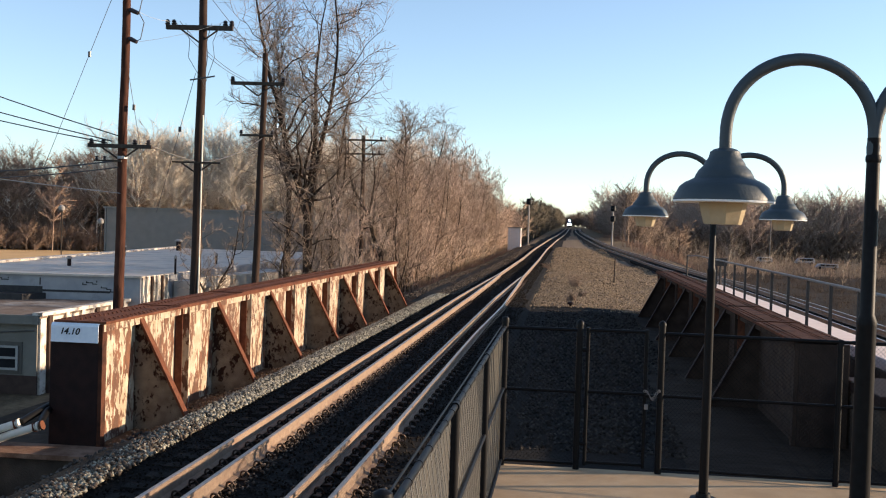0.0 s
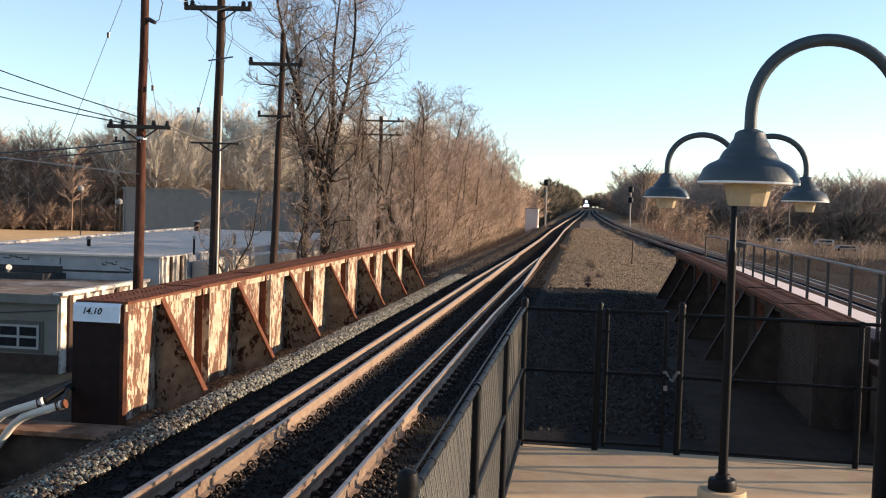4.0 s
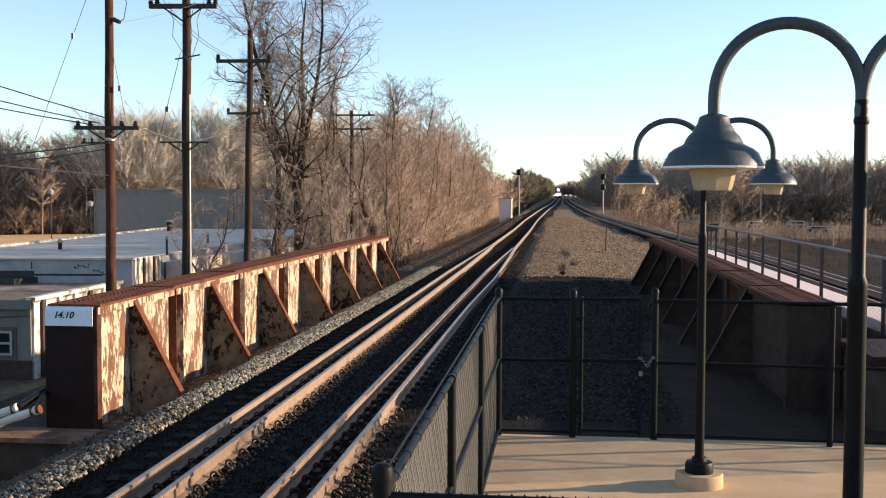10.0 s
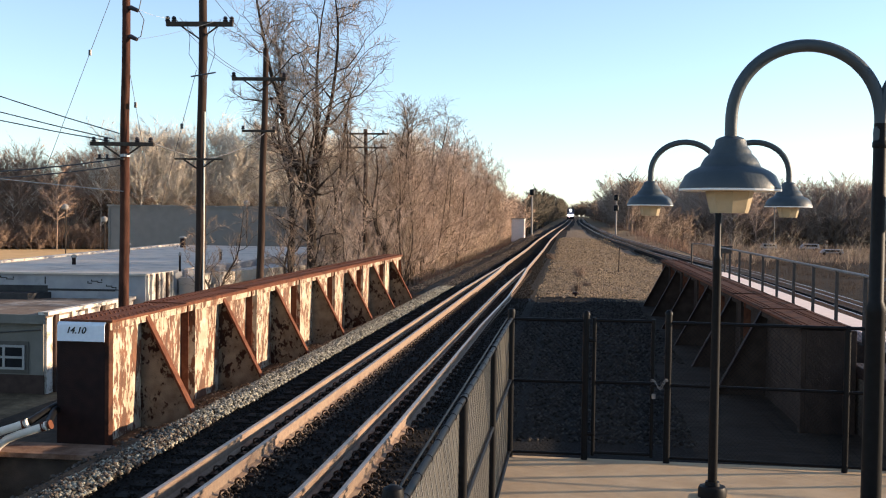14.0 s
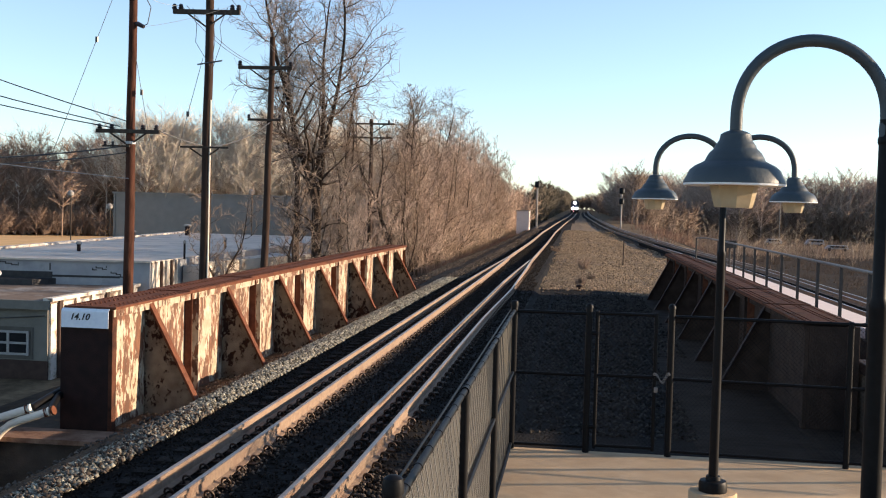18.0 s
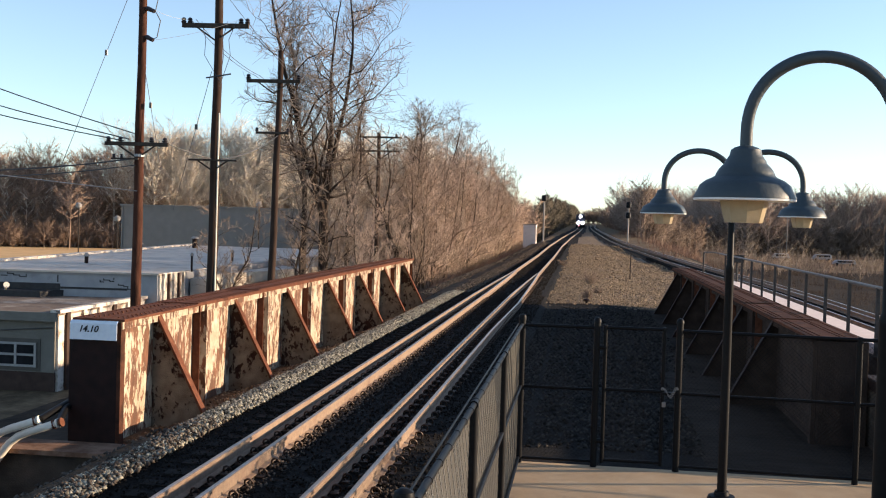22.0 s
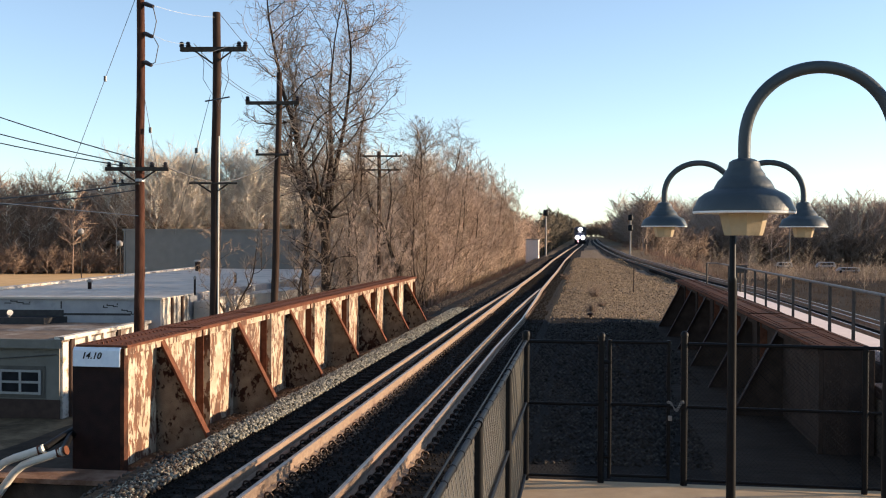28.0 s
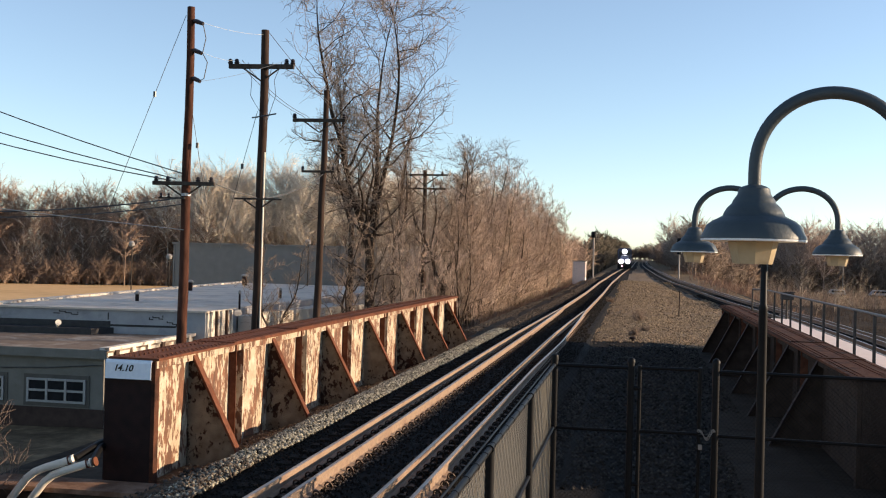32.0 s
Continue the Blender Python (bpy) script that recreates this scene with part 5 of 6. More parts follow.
for q in ((-50.2, 100, 3.3), (-46.1, 100, 2.1), (-31.5, 100, 3.9)):
    yard_light(*q)

def signal(x, y, top, heads, label):
    t = thing("railway_signal", label, "railway signal", (x, y, 0))
    part("base", Geo().box(-0.3, 0.3, -0.3, 0.3, -1.2, 0.1), M_CONC, t)
    part("mast", Geo().tube([(0, 0, 0), (0, 0, top)], 0.13, 10), M_GALV, t, "pale metal mast", smooth=True)
    for z in heads:
        h = part("signal_head", Geo().lathe([(0.32, 0), (0.42, 0.1), (0.42, 0.8), (0.3, 0.95)], 14, (0.0, -0.25, z - 0.3)), M_BLACK, t, "black signal head", smooth=True)
        part("hood", Geo().tube([(0.0, -0.5, z + 0.1), (0, -0.95, z + 0.08)], 0.14, 10), M_BLACK, h)
    return t

signal(-6.1, 165, 6.7, (6.6,), "white signal mast with a round black head beside the track")
signal(7.3, 175, 6.2, (6.1, 4.4), "slim signal mast with stacked black heads beside the second track")

# ---- bare trees and brush ----
def tree_geo(seed, h, r, fork=0.35, stems=((-0.1, 0), (0.3, 0.1)), ratio=(0.34, 0.42, 0.45), n=(13, 9, 6), start=0.12, angle=0.9, rise=0.16, twist=0.2, fine=0.011, low=3, shrink=0.4):
    """A bare tree: a trunk that forks into stems, crooked limbs, and twigs in a mesh of their own."""
    r_ = random.Random(seed)
    wood, twigs = Geo(), Geo()
    def bough(p, d, length, r0, r1, seg, k, geo, tw, lift):
        pts, rr = [p.copy()], [r0]
        q, e = p.copy(), d.normalized()
        for i in range(seg):
            e = (e + Vector((r_.uniform(-1, 1), r_.uniform(-1, 1), r_.uniform(-1, 1))) * tw + Vector((0, 0, lift))).normalized()
            q = q + e * (length / seg)
            pts.append(q.copy())
            rr.append(r0 + (r1 - r0) * ((i + 1) / seg) ** 0.8)
        geo.tube(pts, rr, k, caps=False)
        return pts, rr
    def side(d, a):
        w = Vector((r_.gauss(0, 1), r_.gauss(0, 1), r_.gauss(0, 0.6)))
        w = (w - d * w.dot(d)).normalized()
        return d * math.cos(a) + w * math.sin(a)
    def limbs(pts, rr, length, level, first, shrink=0.4):
        seg = len(pts) - 1
        count = n[level]
        for i in range(count):
            s = first + (1 - first) * (i + r_.random()) / count
            j = min(int(s * seg), seg - 1)
            p = pts[j].lerp(pts[j + 1], s * seg - j)
            rad = rr[j] + (rr[j + 1] - rr[j]) * (s * seg - j)
            L = length * ratio[level] * (1 - shrink * s) * r_.uniform(0.5, 1.25)
            d = side((pts[j + 1] - pts[j]).normalized(), angle * r_.uniform(0.6, 1.25))
            if level == 2:
                bough(p, d, L, fine, fine * 0.6, 3, 3, twigs, 0.28, 0.1)
            else:
                q, qr = bough(p, d, L, max(rad * r_.uniform(0.4, 0.65), fine * 1.5), fine, 6 - 2 * level, 5 - level, wood if level == 0 else twigs, twist * 1.6, rise)
                limbs(q, qr, L, level + 1, 0.15, 0.4)
    base, br = bough(Vector((0, 0, 0)), Vector((r_.uniform(-0.06, 0.06), 0, 1)), h * fork, r, r * 0.85, 5, 8, wood, 0.05, 0.02)
    for i in range(low):
        p = base[3 + i % 2]
        q, qr = bough(p, side(Vector((0, 0, 1)), 1.0), h * r_.uniform(0.1, 0.18), r * 0.25, fine, 6, 4, wood, twist * 1.6, rise)
        limbs(q, qr, h * 0.16, 1, 0.15)
    for k, (a, c) in enumerate(stems):
        L = h * (1 - fork) * (1.0 if k == 0 else r_.uniform(0.8, 1.0))
        q, qr = bough(base[-1] - Vector((0, 0, 0.05 * k)), Vector((a, c, 1)), L, r * (0.8 if k == 0 else 0.62), fine * 1.6, 11, 7, wood, twist * 0.6, 0.12)
        limbs(q, qr, L, 0, start, shrink)
    return wood, twigs

def tree(name, seed, label, bark, twig, group="", **kw):
    w, c = tree_geo(seed, **kw)
    t = thing(name, label, "tree", group=group)
    part("trunk", w, bark, t, smooth=False)
    part("crown", c, twig, t)
    return t

def place(t, x, y, rz, s=1.0):
    t.matrix_basis = Matrix.LocRotScale((x, y, ground_z(x, y) - 0.15), Euler((0, 0, rz)), (s, s, s))

def planted(t, x, y, rz, s):
    t2 = copy_thing(t, Matrix.Identity(4))
    place(t2, x, y, rz, s)
    return t2

b1 = tree("big_tree", 11, "tall dark bare tree that forks in two behind the girder", M_BARK, M_TWIGGREY, h=23.5, r=0.32, fork=0.34, stems=((-0.18, 0), (0.07, 0.05), (-0.05, 0.16)), ratio=(0.29, 0.58, 0.75), n=(28, 10, 8), angle=1.12, start=0.04, twist=0.25, rise=0.06, fine=0.0105, low=8, shrink=0.15)
place(b1, -14.8, 59.0, 0.0)
b2 = tree("big_tree", 12, "tall straight bare tree with short crooked limbs", M_BARK, M_TWIGGREY, h=20.0, r=0.19, fork=0.5, stems=((0.02, 0), (-0.3, 0.2)), ratio=(0.24, 0.55, 0.62), n=(22, 10, 8), twist=0.2, rise=0.16, fine=0.009, low=9)
place(b2, -16.25, 60.5, 0.4)
b3 = tree("big_tree", 13, "crooked leaning bare tree behind the girder", M_BARK, M_TWIGDARK, h=12.5, r=0.17, fork=0.32, stems=((0.45, 0), (-0.2, 0.1)), ratio=(0.34, 0.5, 0.6), n=(15, 9, 7), twist=0.34, rise=0.08, fine=0.009)
place(b3, -13.1, 62.0, 0.0)
planted(b3, -18.6, 54.0, 1.4, 0.72)
planted(b3, -15.6, 57.5, 2.3, 0.8)
planted(b3, -11.9, 66.0, 4.0, 1.05)
planted(b2, -14.0, 61.5, 3.6, 0.8)
planted(b1, -13.4, 92.0, 2.2, 0.70)
planted(b2, -12.8, 76.0, 2.6, 0.74)

small = dict(fork=0.07, stems=((0.08, 0.05), (-0.15, 0.1), (0.12, -0.2)), ratio=(0.28, 0.55, 0.7), n=(15, 8, 7), start=0.08, angle=0.85, rise=0.13, twist=0.2, fine=0.0075, low=1)
kinds = [tree("young_tree", 20 + k, "slender bare brown tree in the trackside thicket", (M_BARK, M_PALEBARK, M_BARK)[k % 3], (M_TWIG, M_TWIGDARK, M_TWIG)[k % 3], "thicket trees", h=(11.5, 10.0, 12.5, 9.0, 11.0)[k], r=(0.10, 0.08, 0.12, 0.07, 0.09)[k], **small) for k in range(5)]
rt = random.Random(5)
first = set()
def edge_x(y):
    """Front edge of the thicket, left of the track."""
    return -9.6 - 0.004 * y
spots = []
for i in range(120):
    u = (i + rt.random()) / 120
    y = 64 + 78 * u ** 1.1
    spots.append((edge_x(y) - abs(rt.gauss(0, 2.6)) - 0.2, y))
for i in range(9):
    spots.append((rt.uniform(-12.5, -9.9), rt.uniform(128, 147)))
for i in range(3):
    spots.append((rt.uniform(-20, -12.5), rt.uniform(62, 76)))
for i in range(2):
    spots.append((rt.uniform(-18.0, -12.0), rt.uniform(55, 62)))
for i in range(4):
    spots.append((rt.uniform(-11.5, -9.6), rt.uniform(47, 58)))
for i, (x, y) in enumerate(spots):
    k = rt.randrange(5)
    s = rt.uniform(0.75, 1.2) * (0.72 if y < 55 else 0.62 if y < 62 else 1.0) * (0.84 if y < 78 else 0.94 if y < 95 else 1.0)
    if k not in first:
        first.add(k)
        place(kinds[k], x, y, rt.uniform(0, 6.28), s)
    else:
        planted(kinds[k], x, y, rt.uniform(0, 6.28), s)

def woods(name, spots, hmin, hmax, material, label, seed, branches=26, twigs=5, width=0.09, slim=0.28, low=0.12):
    """Distant bare woods: every tree a trunk with boughs and twigs of thin blades."""
    r = np.random.default_rng(seed)
    P, D, W = [], [], []
    for x, y in spots:
        h = r.uniform(hmin, hmax)
        z = ground_z(x, y) - 0.3
        o = np.array([x, y, z])
        P.append(o[None]), D.append(np.array([[r.normal(0, 0.3), r.normal(0, 0.3), h * 0.85]])), W.append(np.array([width * 2.2]))
        s = r.uniform(low, 1.0, branches)
        az = r.uniform(0, 6.28, branches)
        L = h * slim * (1.15 - s * 0.7) * r.uniform(0.6, 1.2, branches)
        bd = np.stack([np.cos(az) * L, np.sin(az) * L, L * r.uniform(0.5, 1.5, branches)], 1)
        bp = o + np.stack([np.zeros(branches), np.zeros(branches), s * h * 0.8], 1)
        P.append(bp), D.append(bd), W.append(np.full(branches, width * 1.2))
        tp = np.repeat(bp, twigs, 0) + np.repeat(bd, twigs, 0) * r.uniform(0.2, 1.0, (branches * twigs, 1))
        td = np.repeat(bd, twigs, 0) * 0.35 + r.normal(0, 1, (branches * twigs, 3)) * np.repeat(L, twigs)[:, None] * 0.28
        P.append(tp), D.append(td), W.append(np.full(branches * twigs, width * 0.8))
    P, D, W = np.concatenate(P), np.concatenate(D), np.concatenate(W)
    return blades(name, P, D, W, material, label, r)

def blades(name, P, D, W, material, label, r, category="woods"):
    """Thin three-sided spikes along the ways D from the places P."""
    n = len(P)
    e = np.cross(D, r.normal(0, 1, (n, 3)))
    e /= np.linalg.norm(e, axis=1, keepdims=True) + 1e-9
    f = np.cross(D, e)
    f /= np.linalg.norm(f, axis=1, keepdims=True) + 1e-9
    w = W[:, None] * 0.5
    V = np.stack([P + e * w, P - e * w * 0.5 + f * w * 0.87, P - e * w * 0.5 - f * w * 0.87, P + D], 1).reshape(-1, 3)
    b = 4 * np.arange(n)[:, None]
    F = np.concatenate([b + np.array([[0, 1, 3]]), b + np.array([[1, 2, 3]]), b + np.array([[2, 0, 3]])])
    return arrays(name, V, F, material, None, label, "stuff", category)

rw = np.random.default_rng(21)
def strip(n, a, b, depth):
    s = rw.uniform(0, 1, n)
    return [(a[0] + (b[0] - a[0]) * q + rw.normal(0, depth), a[1] + (b[1] - a[1]) * q + abs(rw.normal(0, depth))) for q in s]

woods("far_woods", strip(420, (-325, 98), (-124, 212), 10) + strip(340, (-124, 212), (-44, 257), 9) + strip(60, (-46, 257), (-36, 262), 3), 17, 26, M_WOODS, "distant brown leafless woods beyond the field", 31, 34, 12, 0.12, 0.2, 0.3)
woods("pale_trunks", strip(40, (-300, 96), (-124, 205), 3) + strip(34, (-124, 205), (-44, 250), 3), 12, 20, M_WOODSPALE, "pale slender trunks at the edge of the woods", 38, 16, 4, 0.11, 0.2)
woods("far_undergrowth", strip(520, (-325, 97), (-124, 208), 4) + strip(420, (-124, 208), (-44, 253), 4), 5, 11, M_REDWOODS, "brown undergrowth at the edge of the far woods", 37, 26, 7, 0.19, 0.35)
woods("wood_edge", strip(520, (-325, 92), (-124, 202), 3) + strip(420, (-124, 202), (-44, 247), 3), 2.0, 6.0, M_REDWOODS, "reddish brush along the edge of the far woods", 63, 26, 9, 0.10, 0.5)
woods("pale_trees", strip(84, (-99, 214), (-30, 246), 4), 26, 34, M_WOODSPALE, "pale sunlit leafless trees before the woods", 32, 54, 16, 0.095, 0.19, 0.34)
woods("mid_woods", strip(10, (-32, 142), (-20, 138), 3) + strip(36, (-20, 100), (-16, 190), 3), 8, 11, M_WOODS, "brown leafless trees behind the sheds", 33, 34, 7, 0.09, 0.26)
sy = tree("sycamore", 51, "pale sunlit leafless sycamore at the field's edge", M_PALEBARK, M_TWIGDARK, h=24, r=0.5, fork=0.24, stems=((-0.45, 0), (0.5, 0.1), (0.05, -0.3), (0.0, 0.2)), ratio=(0.5, 0.5, 0.5), n=(15, 10, 8), rise=0.1, twist=0.22, fine=0.017)
place(sy, -119, 168, 0.4, 1.15)
planted(sy, -144, 172, 2.4, 0.85)
woods("trackside_woods", [((-12.8 if y < 150 else -11.5) + swing(y) - abs(rw.normal(0, 3)), y) for y in rw.uniform(108, 215, 130)], 9, 12.5, M_WOODS, "brown leafless trees along the track", 34, 36, 9, 0.06, 0.2)
woods("cutting_cedars", [(-9.0 + swing(y) - abs(rw.normal(0, 5)), y) for y in rw.uniform(215, 760, 420)], 8.5, 12.5, M_EVERGREEN, "dark dull-green cedars that line the cutting far ahead", 35, 34, 10, 0.17, 0.2)
woods("cutting_woods", [(10.0 + swing(y) + abs(rw.normal(0, 5)), y) for y in rw.uniform(212, 760, 520)] + strip(120, (-45, 775), (60, 790), 5), 10, 14, M_WOODSGREY, "grey-brown leafless woods that line the cutting far ahead", 62, 28, 8, 0.15, 0.24)
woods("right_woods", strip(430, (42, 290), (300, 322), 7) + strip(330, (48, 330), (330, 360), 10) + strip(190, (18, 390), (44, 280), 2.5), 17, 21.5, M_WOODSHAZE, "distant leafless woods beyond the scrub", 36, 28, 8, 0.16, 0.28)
woods("right_undergrowth", strip(420, (30, 282), (300, 314), 5) + strip(90, (16, 420), (26, 262), 3) + strip(160, (-30, 760), (60, 764), 3) + strip(90, (13, 600), (15, 340), 2), 6, 10, M_UNDER, "dark undergrowth at the edge of the woods", 40, 30, 7, 0.2, 0.35)
woods("pale_saplings", [(rw.uniform(20, 105), rw.uniform(150, 245)) for _ in range(80)], 3.5, 9, M_SAPLING, "pale leafless saplings in the scrub", 39, 16, 5, 0.035, 0.35)

woods("thicket_haze", [(edge_x(y) - 0.3 - abs(rw.normal(0, 1.8)), y) for y in rw.uniform(66, 140, 90)], 4.5, 9.0, M_THICKET, "dense fine twigs of the trackside thicket", 61, 34, 13, 0.03, 0.17)

def brush(name, n, x0, x1, y0, y1, h, material, label, seed, per=9, width=0.02, clump=0.35, zf=None):
    r = np.random.default_rng(seed)
    c = np.stack([r.uniform(x0, x1, n), r.uniform(y0, y1, n)], 1)
    keep = np.array([noise.noise(Vector((a * 0.12, b * 0.08, 5))) > -0.25 for a, b in c])
    c = c[keep]
    n = len(c)
    z = np.array([(zf or ground_z)(a, b) for a, b in c])
    P = np.repeat(np.stack([c[:, 0], c[:, 1], z - 0.05], 1), per, 0)
    P[:, :2] += r.normal(0, clump, (n * per, 2))
    hh = np.repeat(h * r.uniform(0.35, 1.15, n), per) * r.uniform(0.5, 1.1, n * per)
    D = np.stack([r.normal(0, 0.3, n * per) * hh, r.normal(0, 0.3, n * per) * hh, hh], 1)
    return blades(name, P, D, np.full(n * per, width), material, label, r, "brush")

brush("trackside_weeds", 1000, -10.0, -7.6, 54, 156, 0.9, M_REDBRUSH, "low reddish brush on the embankment shoulder", 41, 10, 0.03, 0.3)
brush("thicket_weeds", 1400, -19, -8.8, 60, 190, 2.4, M_WEED, "tall dry stems under the thicket", 42, 9, 0.035, 0.5)
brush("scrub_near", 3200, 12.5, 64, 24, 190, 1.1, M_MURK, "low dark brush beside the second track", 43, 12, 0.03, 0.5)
brush("scrub_pale", 500, 20, 120, 186, 250, 0.8, M_WEED, "patches of dry pale weeds in the scrub", 48, 12, 0.04, 0.9)
brush("scrub_far", 700, 18, 190, 195, 280, 1.0, M_WEED, "dry scrub that reaches to the woods", 44, 10, 0.09, 1.4)
brush("scrub_dark", 900, 16, 170, 180, 285, 2.2, M_UNDER, "darker leafless shrubs in the scrub", 45, 14, 0.11, 1.4)
brush("red_scrub", 450, 10, 22, 110, 290, 1.5, M_REDBRUSH, "reddish brush beside the second track", 49, 14, 0.08, 1.0)
brush("field_weeds", 400, -22, -9.5, 50, 62, 1.2, M_WEED, "dry weeds at the foot of the embankment", 46, 9, 0.03, 0.4)
brush("median_grass", 340, -1.8, 4.4, 44, 130, 0.22, M_WEED, "short dead grass tufts in the gravel", 47, 10, 0.02, 0.2)

def shrub(x, y, h, label, seed, n=90, mat_=M_TWIGDARK):
    r_ = random.Random(seed)
    g = Geo()
    for k in range(n):
        az, lean = r_.uniform(0, 6.28), r_.uniform(0.15, 0.8)
        L = h * r_.uniform(0.5, 1.1)
        p = Vector((r_.gauss(0, 0.12) * h, r_.gauss(0, 0.12) * h, -0.1))
        d = Vector((math.cos(az) * lean, math.sin(az) * lean, 1)).normalized()
        pts = [p]
        for i in range(4):
            d = (d + Vector((r_.uniform(-1, 1), r_.uniform(-1, 1), r_.uniform(-0.5, 0.8))) * 0.3).normalized()
            pts.append(pts[-1] + d * L / 4)
        g.tube(pts, [0.014, 0.012, 0.01, 0.007, 0.003], 3, caps=False)
        for i in (1, 2, 3):
            for s in range(3):
                e = (d + Vector((r_.uniform(-1, 1), r_.uniform(-1, 1), r_.uniform(-0.3, 0.9)))).normalized()
                q = pts[i] + e * L * r_.uniform(0.12, 0.3)
                g.tube([pts[i], (pts[i] + q) / 2 + Vector((0, 0, 0.02)), q], [0.007, 0.005, 0.002], 3, caps=False)
    ob = part("shrub", g, mat_, None, label)
    tagged(ob, category="shrub")
    ob.matrix_basis = pose(x, y, ground_z(x, y))
    return ob

sh = tree("tall_shrub", 70, "tangled leafless shrub below the embankment", M_GREYTWIG, M_GREYTWIG, h=5.9, r=0.035, fork=0.1, stems=((-0.2, 0.1), (0.25, 0.1), (0.0, -0.3), (0.1, 0.3)), ratio=(0.5, 0.5, 0.5), n=(14, 10, 8), twist=0.15, rise=0.2, fine=0.0036)
tagged(sh, category="shrub", group="embankment shrubs")
place(sh, -10.2, 12.6, 0.3)
for k, (x, y, s) in enumerate(((-10.4, 13.2, 0.98), (-9.1, 12.0, 0.86), (-11.2, 13.9, 1.0), (-8.8, 11.0, 0.74), (-10.0, 12.0, 0.9), (-10.9, 13.0, 0.8), (-9.5, 13.4, 0.7), (-12.0, 14.6, 1.12), (-9.3, 12.9, 0.93), (-10.7, 12.6, 1.05), (-11.4, 13.3, 1.1), (-9.9, 13.0, 0.98), (-10.2, 12.3, 0.85))):
    planted(sh, x - 0.45, y, 1.1 * k + 1, s)
for k, (x, y, h) in enumerate(((0.5, 56.5, 0.9), (0.3, 45.5, 0.5), (-1.5, 80, 0.7), (10.9, 85, 2.8), (0.8, 49, 0.4))):
    shrub(x, y, h, "small dark leafless shrub in the gravel", 80 + k, 60)
sl = thing("road_lamp", "distant grey street lamp with a curved arm", "street lamp", (52, 280, ground_z(52, 280)))
part("mast", Geo().tube([(0, 0, 0), (0, 0, 11.5)], [0.16, 0.1], 8), M_RAILGREY, sl)
part("arm", Geo().tube([(0, 0, 11.3), (0.8, 0, 12.2), (2.2, 0, 12.5)], 0.09, 6), M_RAILGREY, sl)
part("head", Geo().box(1.9, 3.0, -0.2, 0.2, 12.35, 12.6), M_GALV, sl, bevel=0.05)
for x, y, w, h in ((46.5, 258, 4.2, 1.5), (56, 258, 4.6, 1.6), (53.5, 226, 4.8, 1.2)):
    v = thing("parked_van", "distant pale van parked beyond the scrub", "van", (x, y, ground_z(x, y) + 0.1), group="parked vans")
    part("body", Geo().hull([(-w / 2, -0.9, 0.4), (w / 2, -0.9, 0.4), (w / 2 - 0.3, -0.9, h), (-w / 2 + 0.9, -0.9, h)], [(-w / 2, 0.9, 0.4), (w / 2, 0.9, 0.4), (w / 2 - 0.3, 0.9, h), (-w / 2 + 0.9, 0.9, h)]), M_WALLBLUE, v, bevel=0.1)
    part("window_band", Geo().box(-w / 2 + 1.0, w / 2 - 0.6, -0.93, -0.9, h * 0.6, h * 0.88), M_PANE, v)
    for s in (-1, 1):
        part("wheel", Geo().tube([(s * w * 0.32, -0.95, 0.32), (s * w * 0.32, 0.95, 0.32)], 0.34, 12), M_BLACK, v)
db = thing("broken_tie", "splintered dark tie end lying in the median gravel", "debris", (-1.55, 84, -0.30), rz=62)
part("timber", Geo().hull([(-0.7, -0.12, 0), (-0.7, 0.12, 0), (-0.66, 0.11, 0.2), (-0.68, -0.1, 0.18)], [(0.6, -0.13, 0), (0.72, 0.12, 0), (0.55, 0.11, 0.22), (0.66, -0.1, 0.2)]), M_TIE, db)
part("splinter", Geo().hull([(0.3, 0.2, 0), (0.3, 0.3, 0), (0.32, 0.25, 0.08)], [(1.1, 0.3, 0.02), (1.1, 0.38, 0.02), (1.1, 0.34, 0.09)]), M_POLEDARK, db, "pale split splinter")
sb = thing("post_stub", "short dark steel stub at the edge of the gravel", "post stub", (0.25, 42.6, -0.40))
part("shaft", Geo().tube([(0, 0, 0), (0, 0, 0.22)], 0.05, 10), M_DARKRUST, sb)
part("head", Geo().lathe([(0.05, 0.2), (0.13, 0.23), (0.13, 0.29), (0.06, 0.33)], 12), M_DARKRUST, sb)
st = thing("marker_stake", "thin dark steel stake in the gravel", "stake", (2.9, 64, -0.4))
part("shaft", Geo().tube([(0, 0, 0), (0.02, 0, 1.6)], 0.03, 6), M_DARKRUST, st)

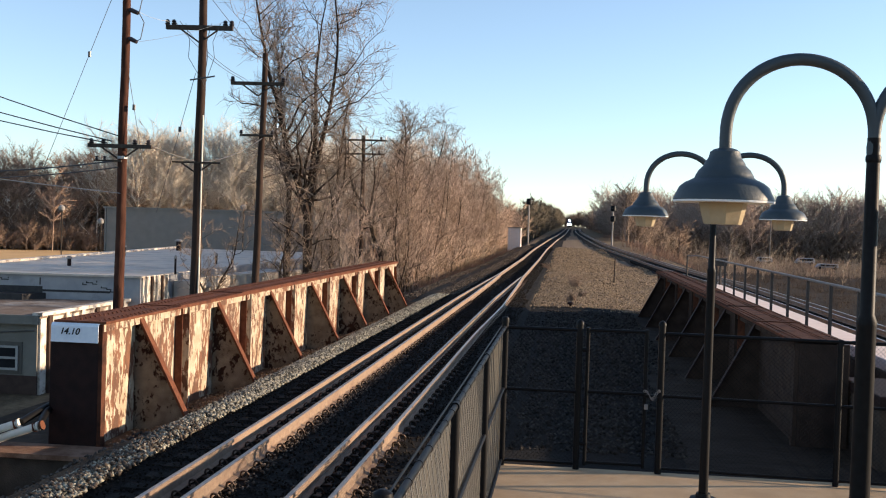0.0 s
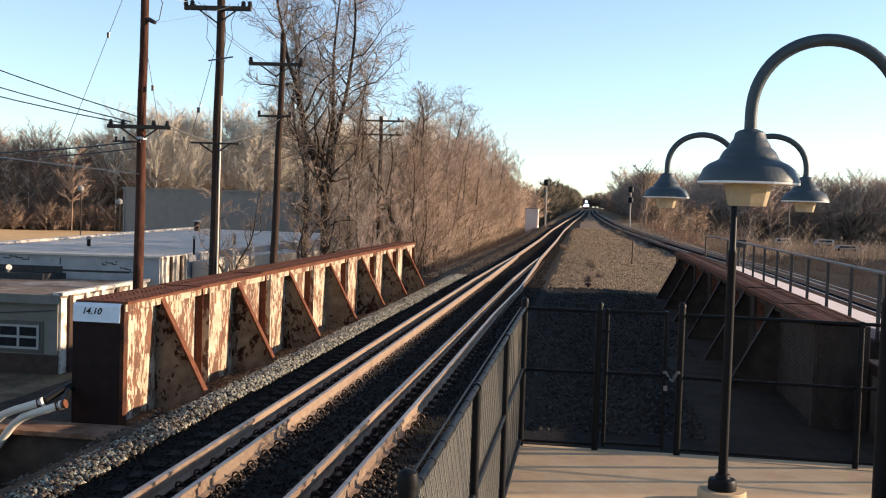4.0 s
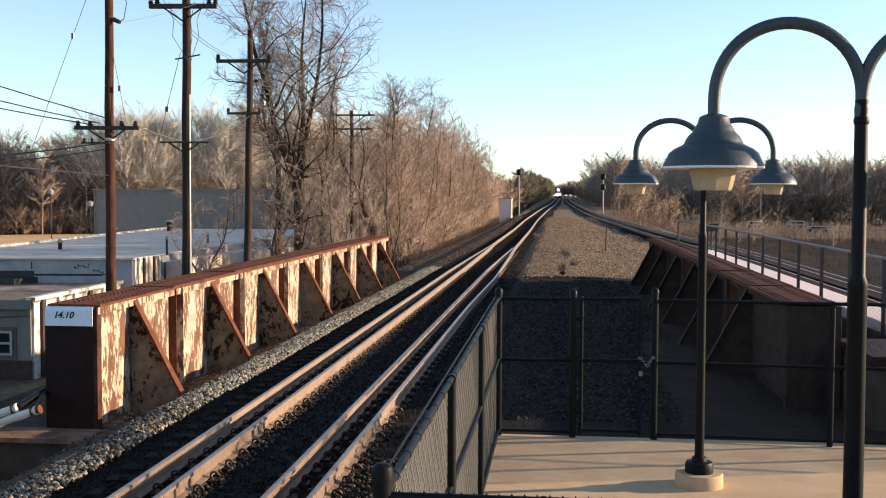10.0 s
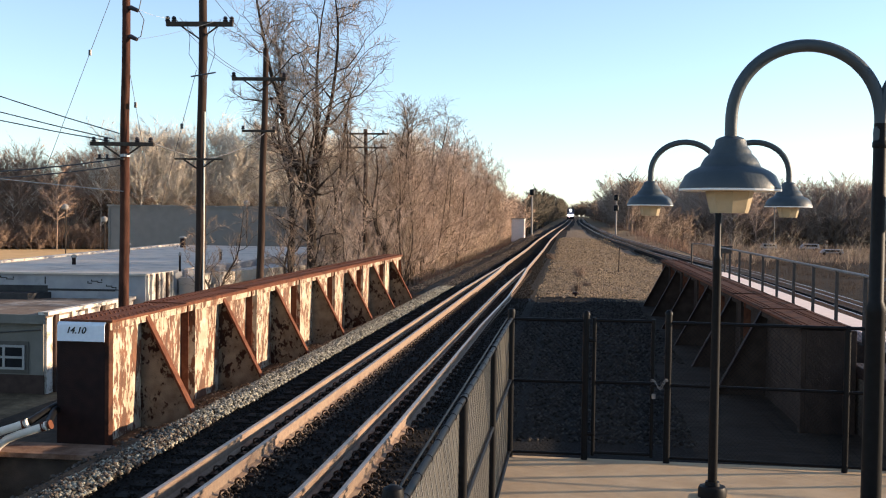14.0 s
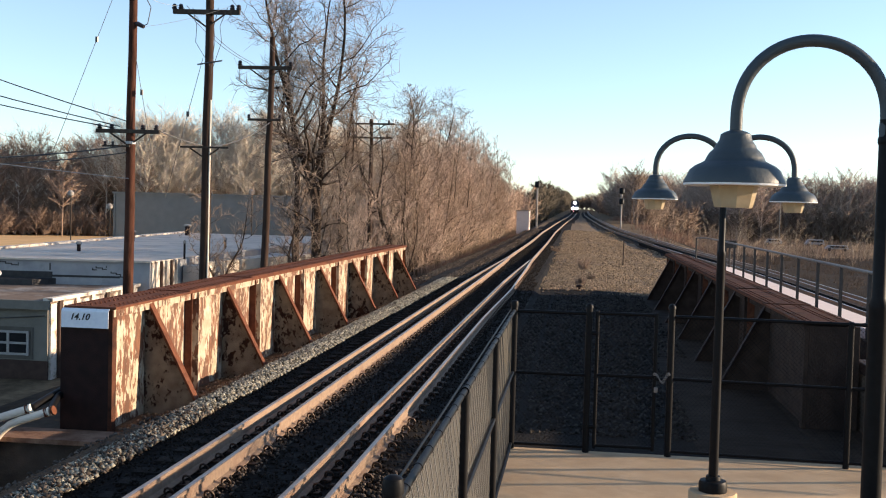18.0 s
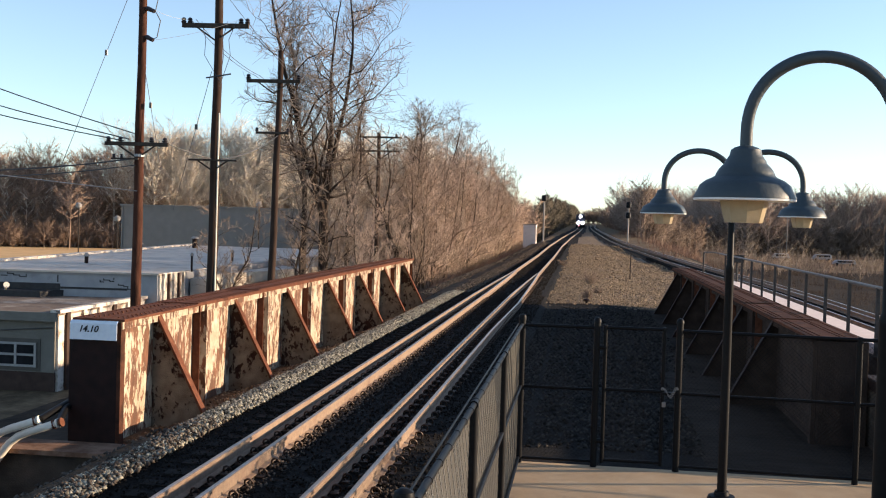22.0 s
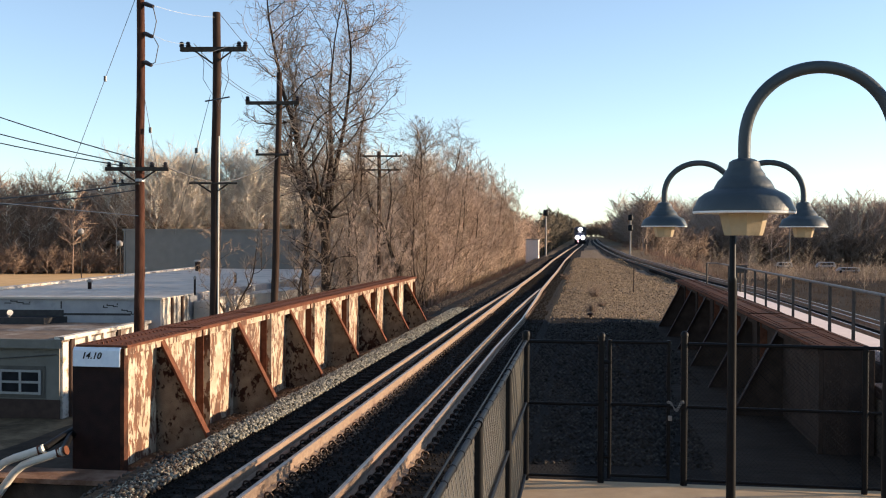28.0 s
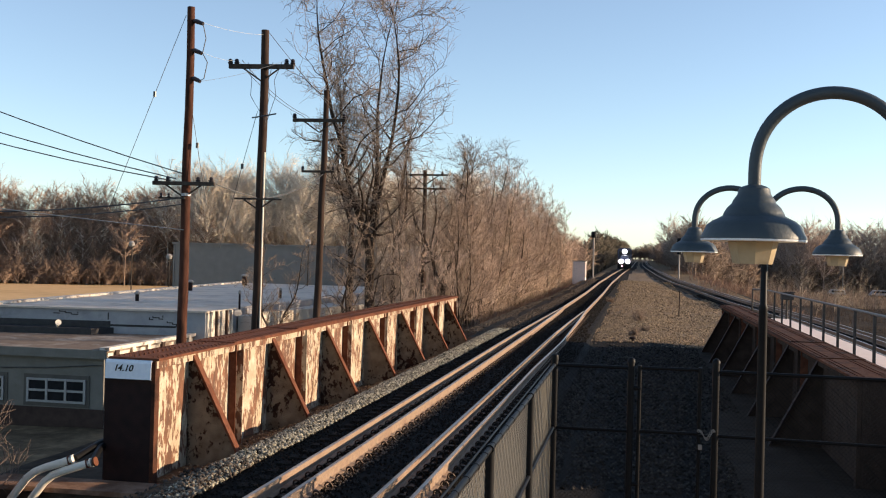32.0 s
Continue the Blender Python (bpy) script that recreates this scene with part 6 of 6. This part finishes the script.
# ---- the oncoming train ----
def train():
    t = thing("locomotive", "oncoming dark diesel locomotive with blazing headlights", "locomotive", (-3.21, 560, 0))
    part("body", Geo().box(-1.35, 1.35, 5.2, 19, 1.5, 4.3), M_LOCO, t, bevel=0.1)
    part("cab", Geo().hull([(-1.5, 2.2, 1.5), (1.5, 2.2, 1.5), (1.5, 2.2, 4.2), (1.0, 2.4, 4.65), (-1.0, 2.4, 4.65), (-1.5, 2.2, 4.2)], [(-1.5, 5.2, 1.5), (1.5, 5.2, 1.5), (1.5, 5.2, 4.2), (1.0, 5.2, 4.65), (-1.0, 5.2, 4.65), (-1.5, 5.2, 4.2)]), M_LOCO, t, bevel=0.05)
    part("nose", Geo().hull([(-0.85, 0.5, 1.5), (0.85, 0.5, 1.5), (0.85, 0.5, 2.6), (0.5, 0.6, 3.0), (-0.5, 0.6, 3.0), (-0.85, 0.5, 2.6)], [(-1.0, 2.3, 1.5), (1.0, 2.3, 1.5), (1.0, 2.3, 2.9), (0.6, 2.3, 3.2), (-0.6, 2.3, 3.2), (-1.0, 2.3, 2.9)]), M_LOCO, t, "dark blue nose", bevel=0.05)
    for s in (-1, 1):
        part("windscreen", Geo().box(min(s * 0.15, s * 1.2), max(s * 0.15, s * 1.2), 2.14, 2.2, 3.3, 4.0), M_PANE, t)
        # Disc made larger than a real lens so its shape carries the glare.
        part("ditch_light", Geo().lathe([(0.02, -0.1), (0.44, -0.08), (0.48, 0.0), (0.44, 0.05)], 16).move(pose(s * 0.70, -0.12, 1.75, 90)), M_HEADLIGHT, t, "glaring white ditch light")
        part("handrail", Geo().tube([(s * 1.4, 0.2, 1.5), (s * 1.4, 0.2, 2.5), (s * 1.4, 2.2, 2.5)], 0.03, 6), M_GALV, t)
    # Oversized like the ditch lights: the glare is in the disc's size.
    part("headlight", Geo().lathe([(0.02, -0.1), (0.42, -0.08), (0.46, 0.0), (0.42, 0.05)], 16).move(pose(0, 2.1, 3.9, 90)), M_HEADLIGHT, t, "glaring white headlight")
    # Headlight glint on the rail, drawn as a small glowing disc; no lamp here.
    part("rail_glint", Geo().lathe([(0.02, -0.05), (0.12, -0.04), (0.12, 0.04)], 10).move(pose(-0.5, -0.02, 0.75, 90)), M_RAILGLINT, t)
    part("pilot", Geo().hull([(-1.45, 0.0, 0.15), (1.45, 0.0, 0.15), (1.45, 0.0, 1.45), (-1.45, 0.0, 1.45)], [(-1.45, 0.4, 0.15), (1.45, 0.4, 0.15), (1.45, 0.4, 1.45), (-1.45, 0.4, 1.45)]), M_BLACK, t, "snowplough pilot", bevel=0.03)
    part("deck", Geo().box(-1.5, 1.5, 0.3, 20, 1.3, 1.5), M_BLACK, t)
    part("coupler", Geo().box(-0.15, 0.15, -0.7, 0.0, 0.75, 1.05), M_DARKRUST, t, bevel=0.04)
    for y in (2.4, 4.4, 14.5, 16.5):
        for s in (-1, 1):
            g = Geo().tube([(s * 0.68, y, 0.52), (s * 0.82, y, 0.52)], 0.52, 18)
            part("wheel", g, M_DARKRUST, t)
    part("fuel_tank", Geo().box(-1.2, 1.2, 7, 12.5, 0.4, 1.3), M_BLACK, t, bevel=0.1)
    return t

loco = train()

def motions():
    rows = []
    for k in range(0, 33, 2):
        y = 620 - 12.2 * k
        rows.append((k, pose(-3.21 + swing(y), y, rise(y))))
    walk(loco, rows)

motions()
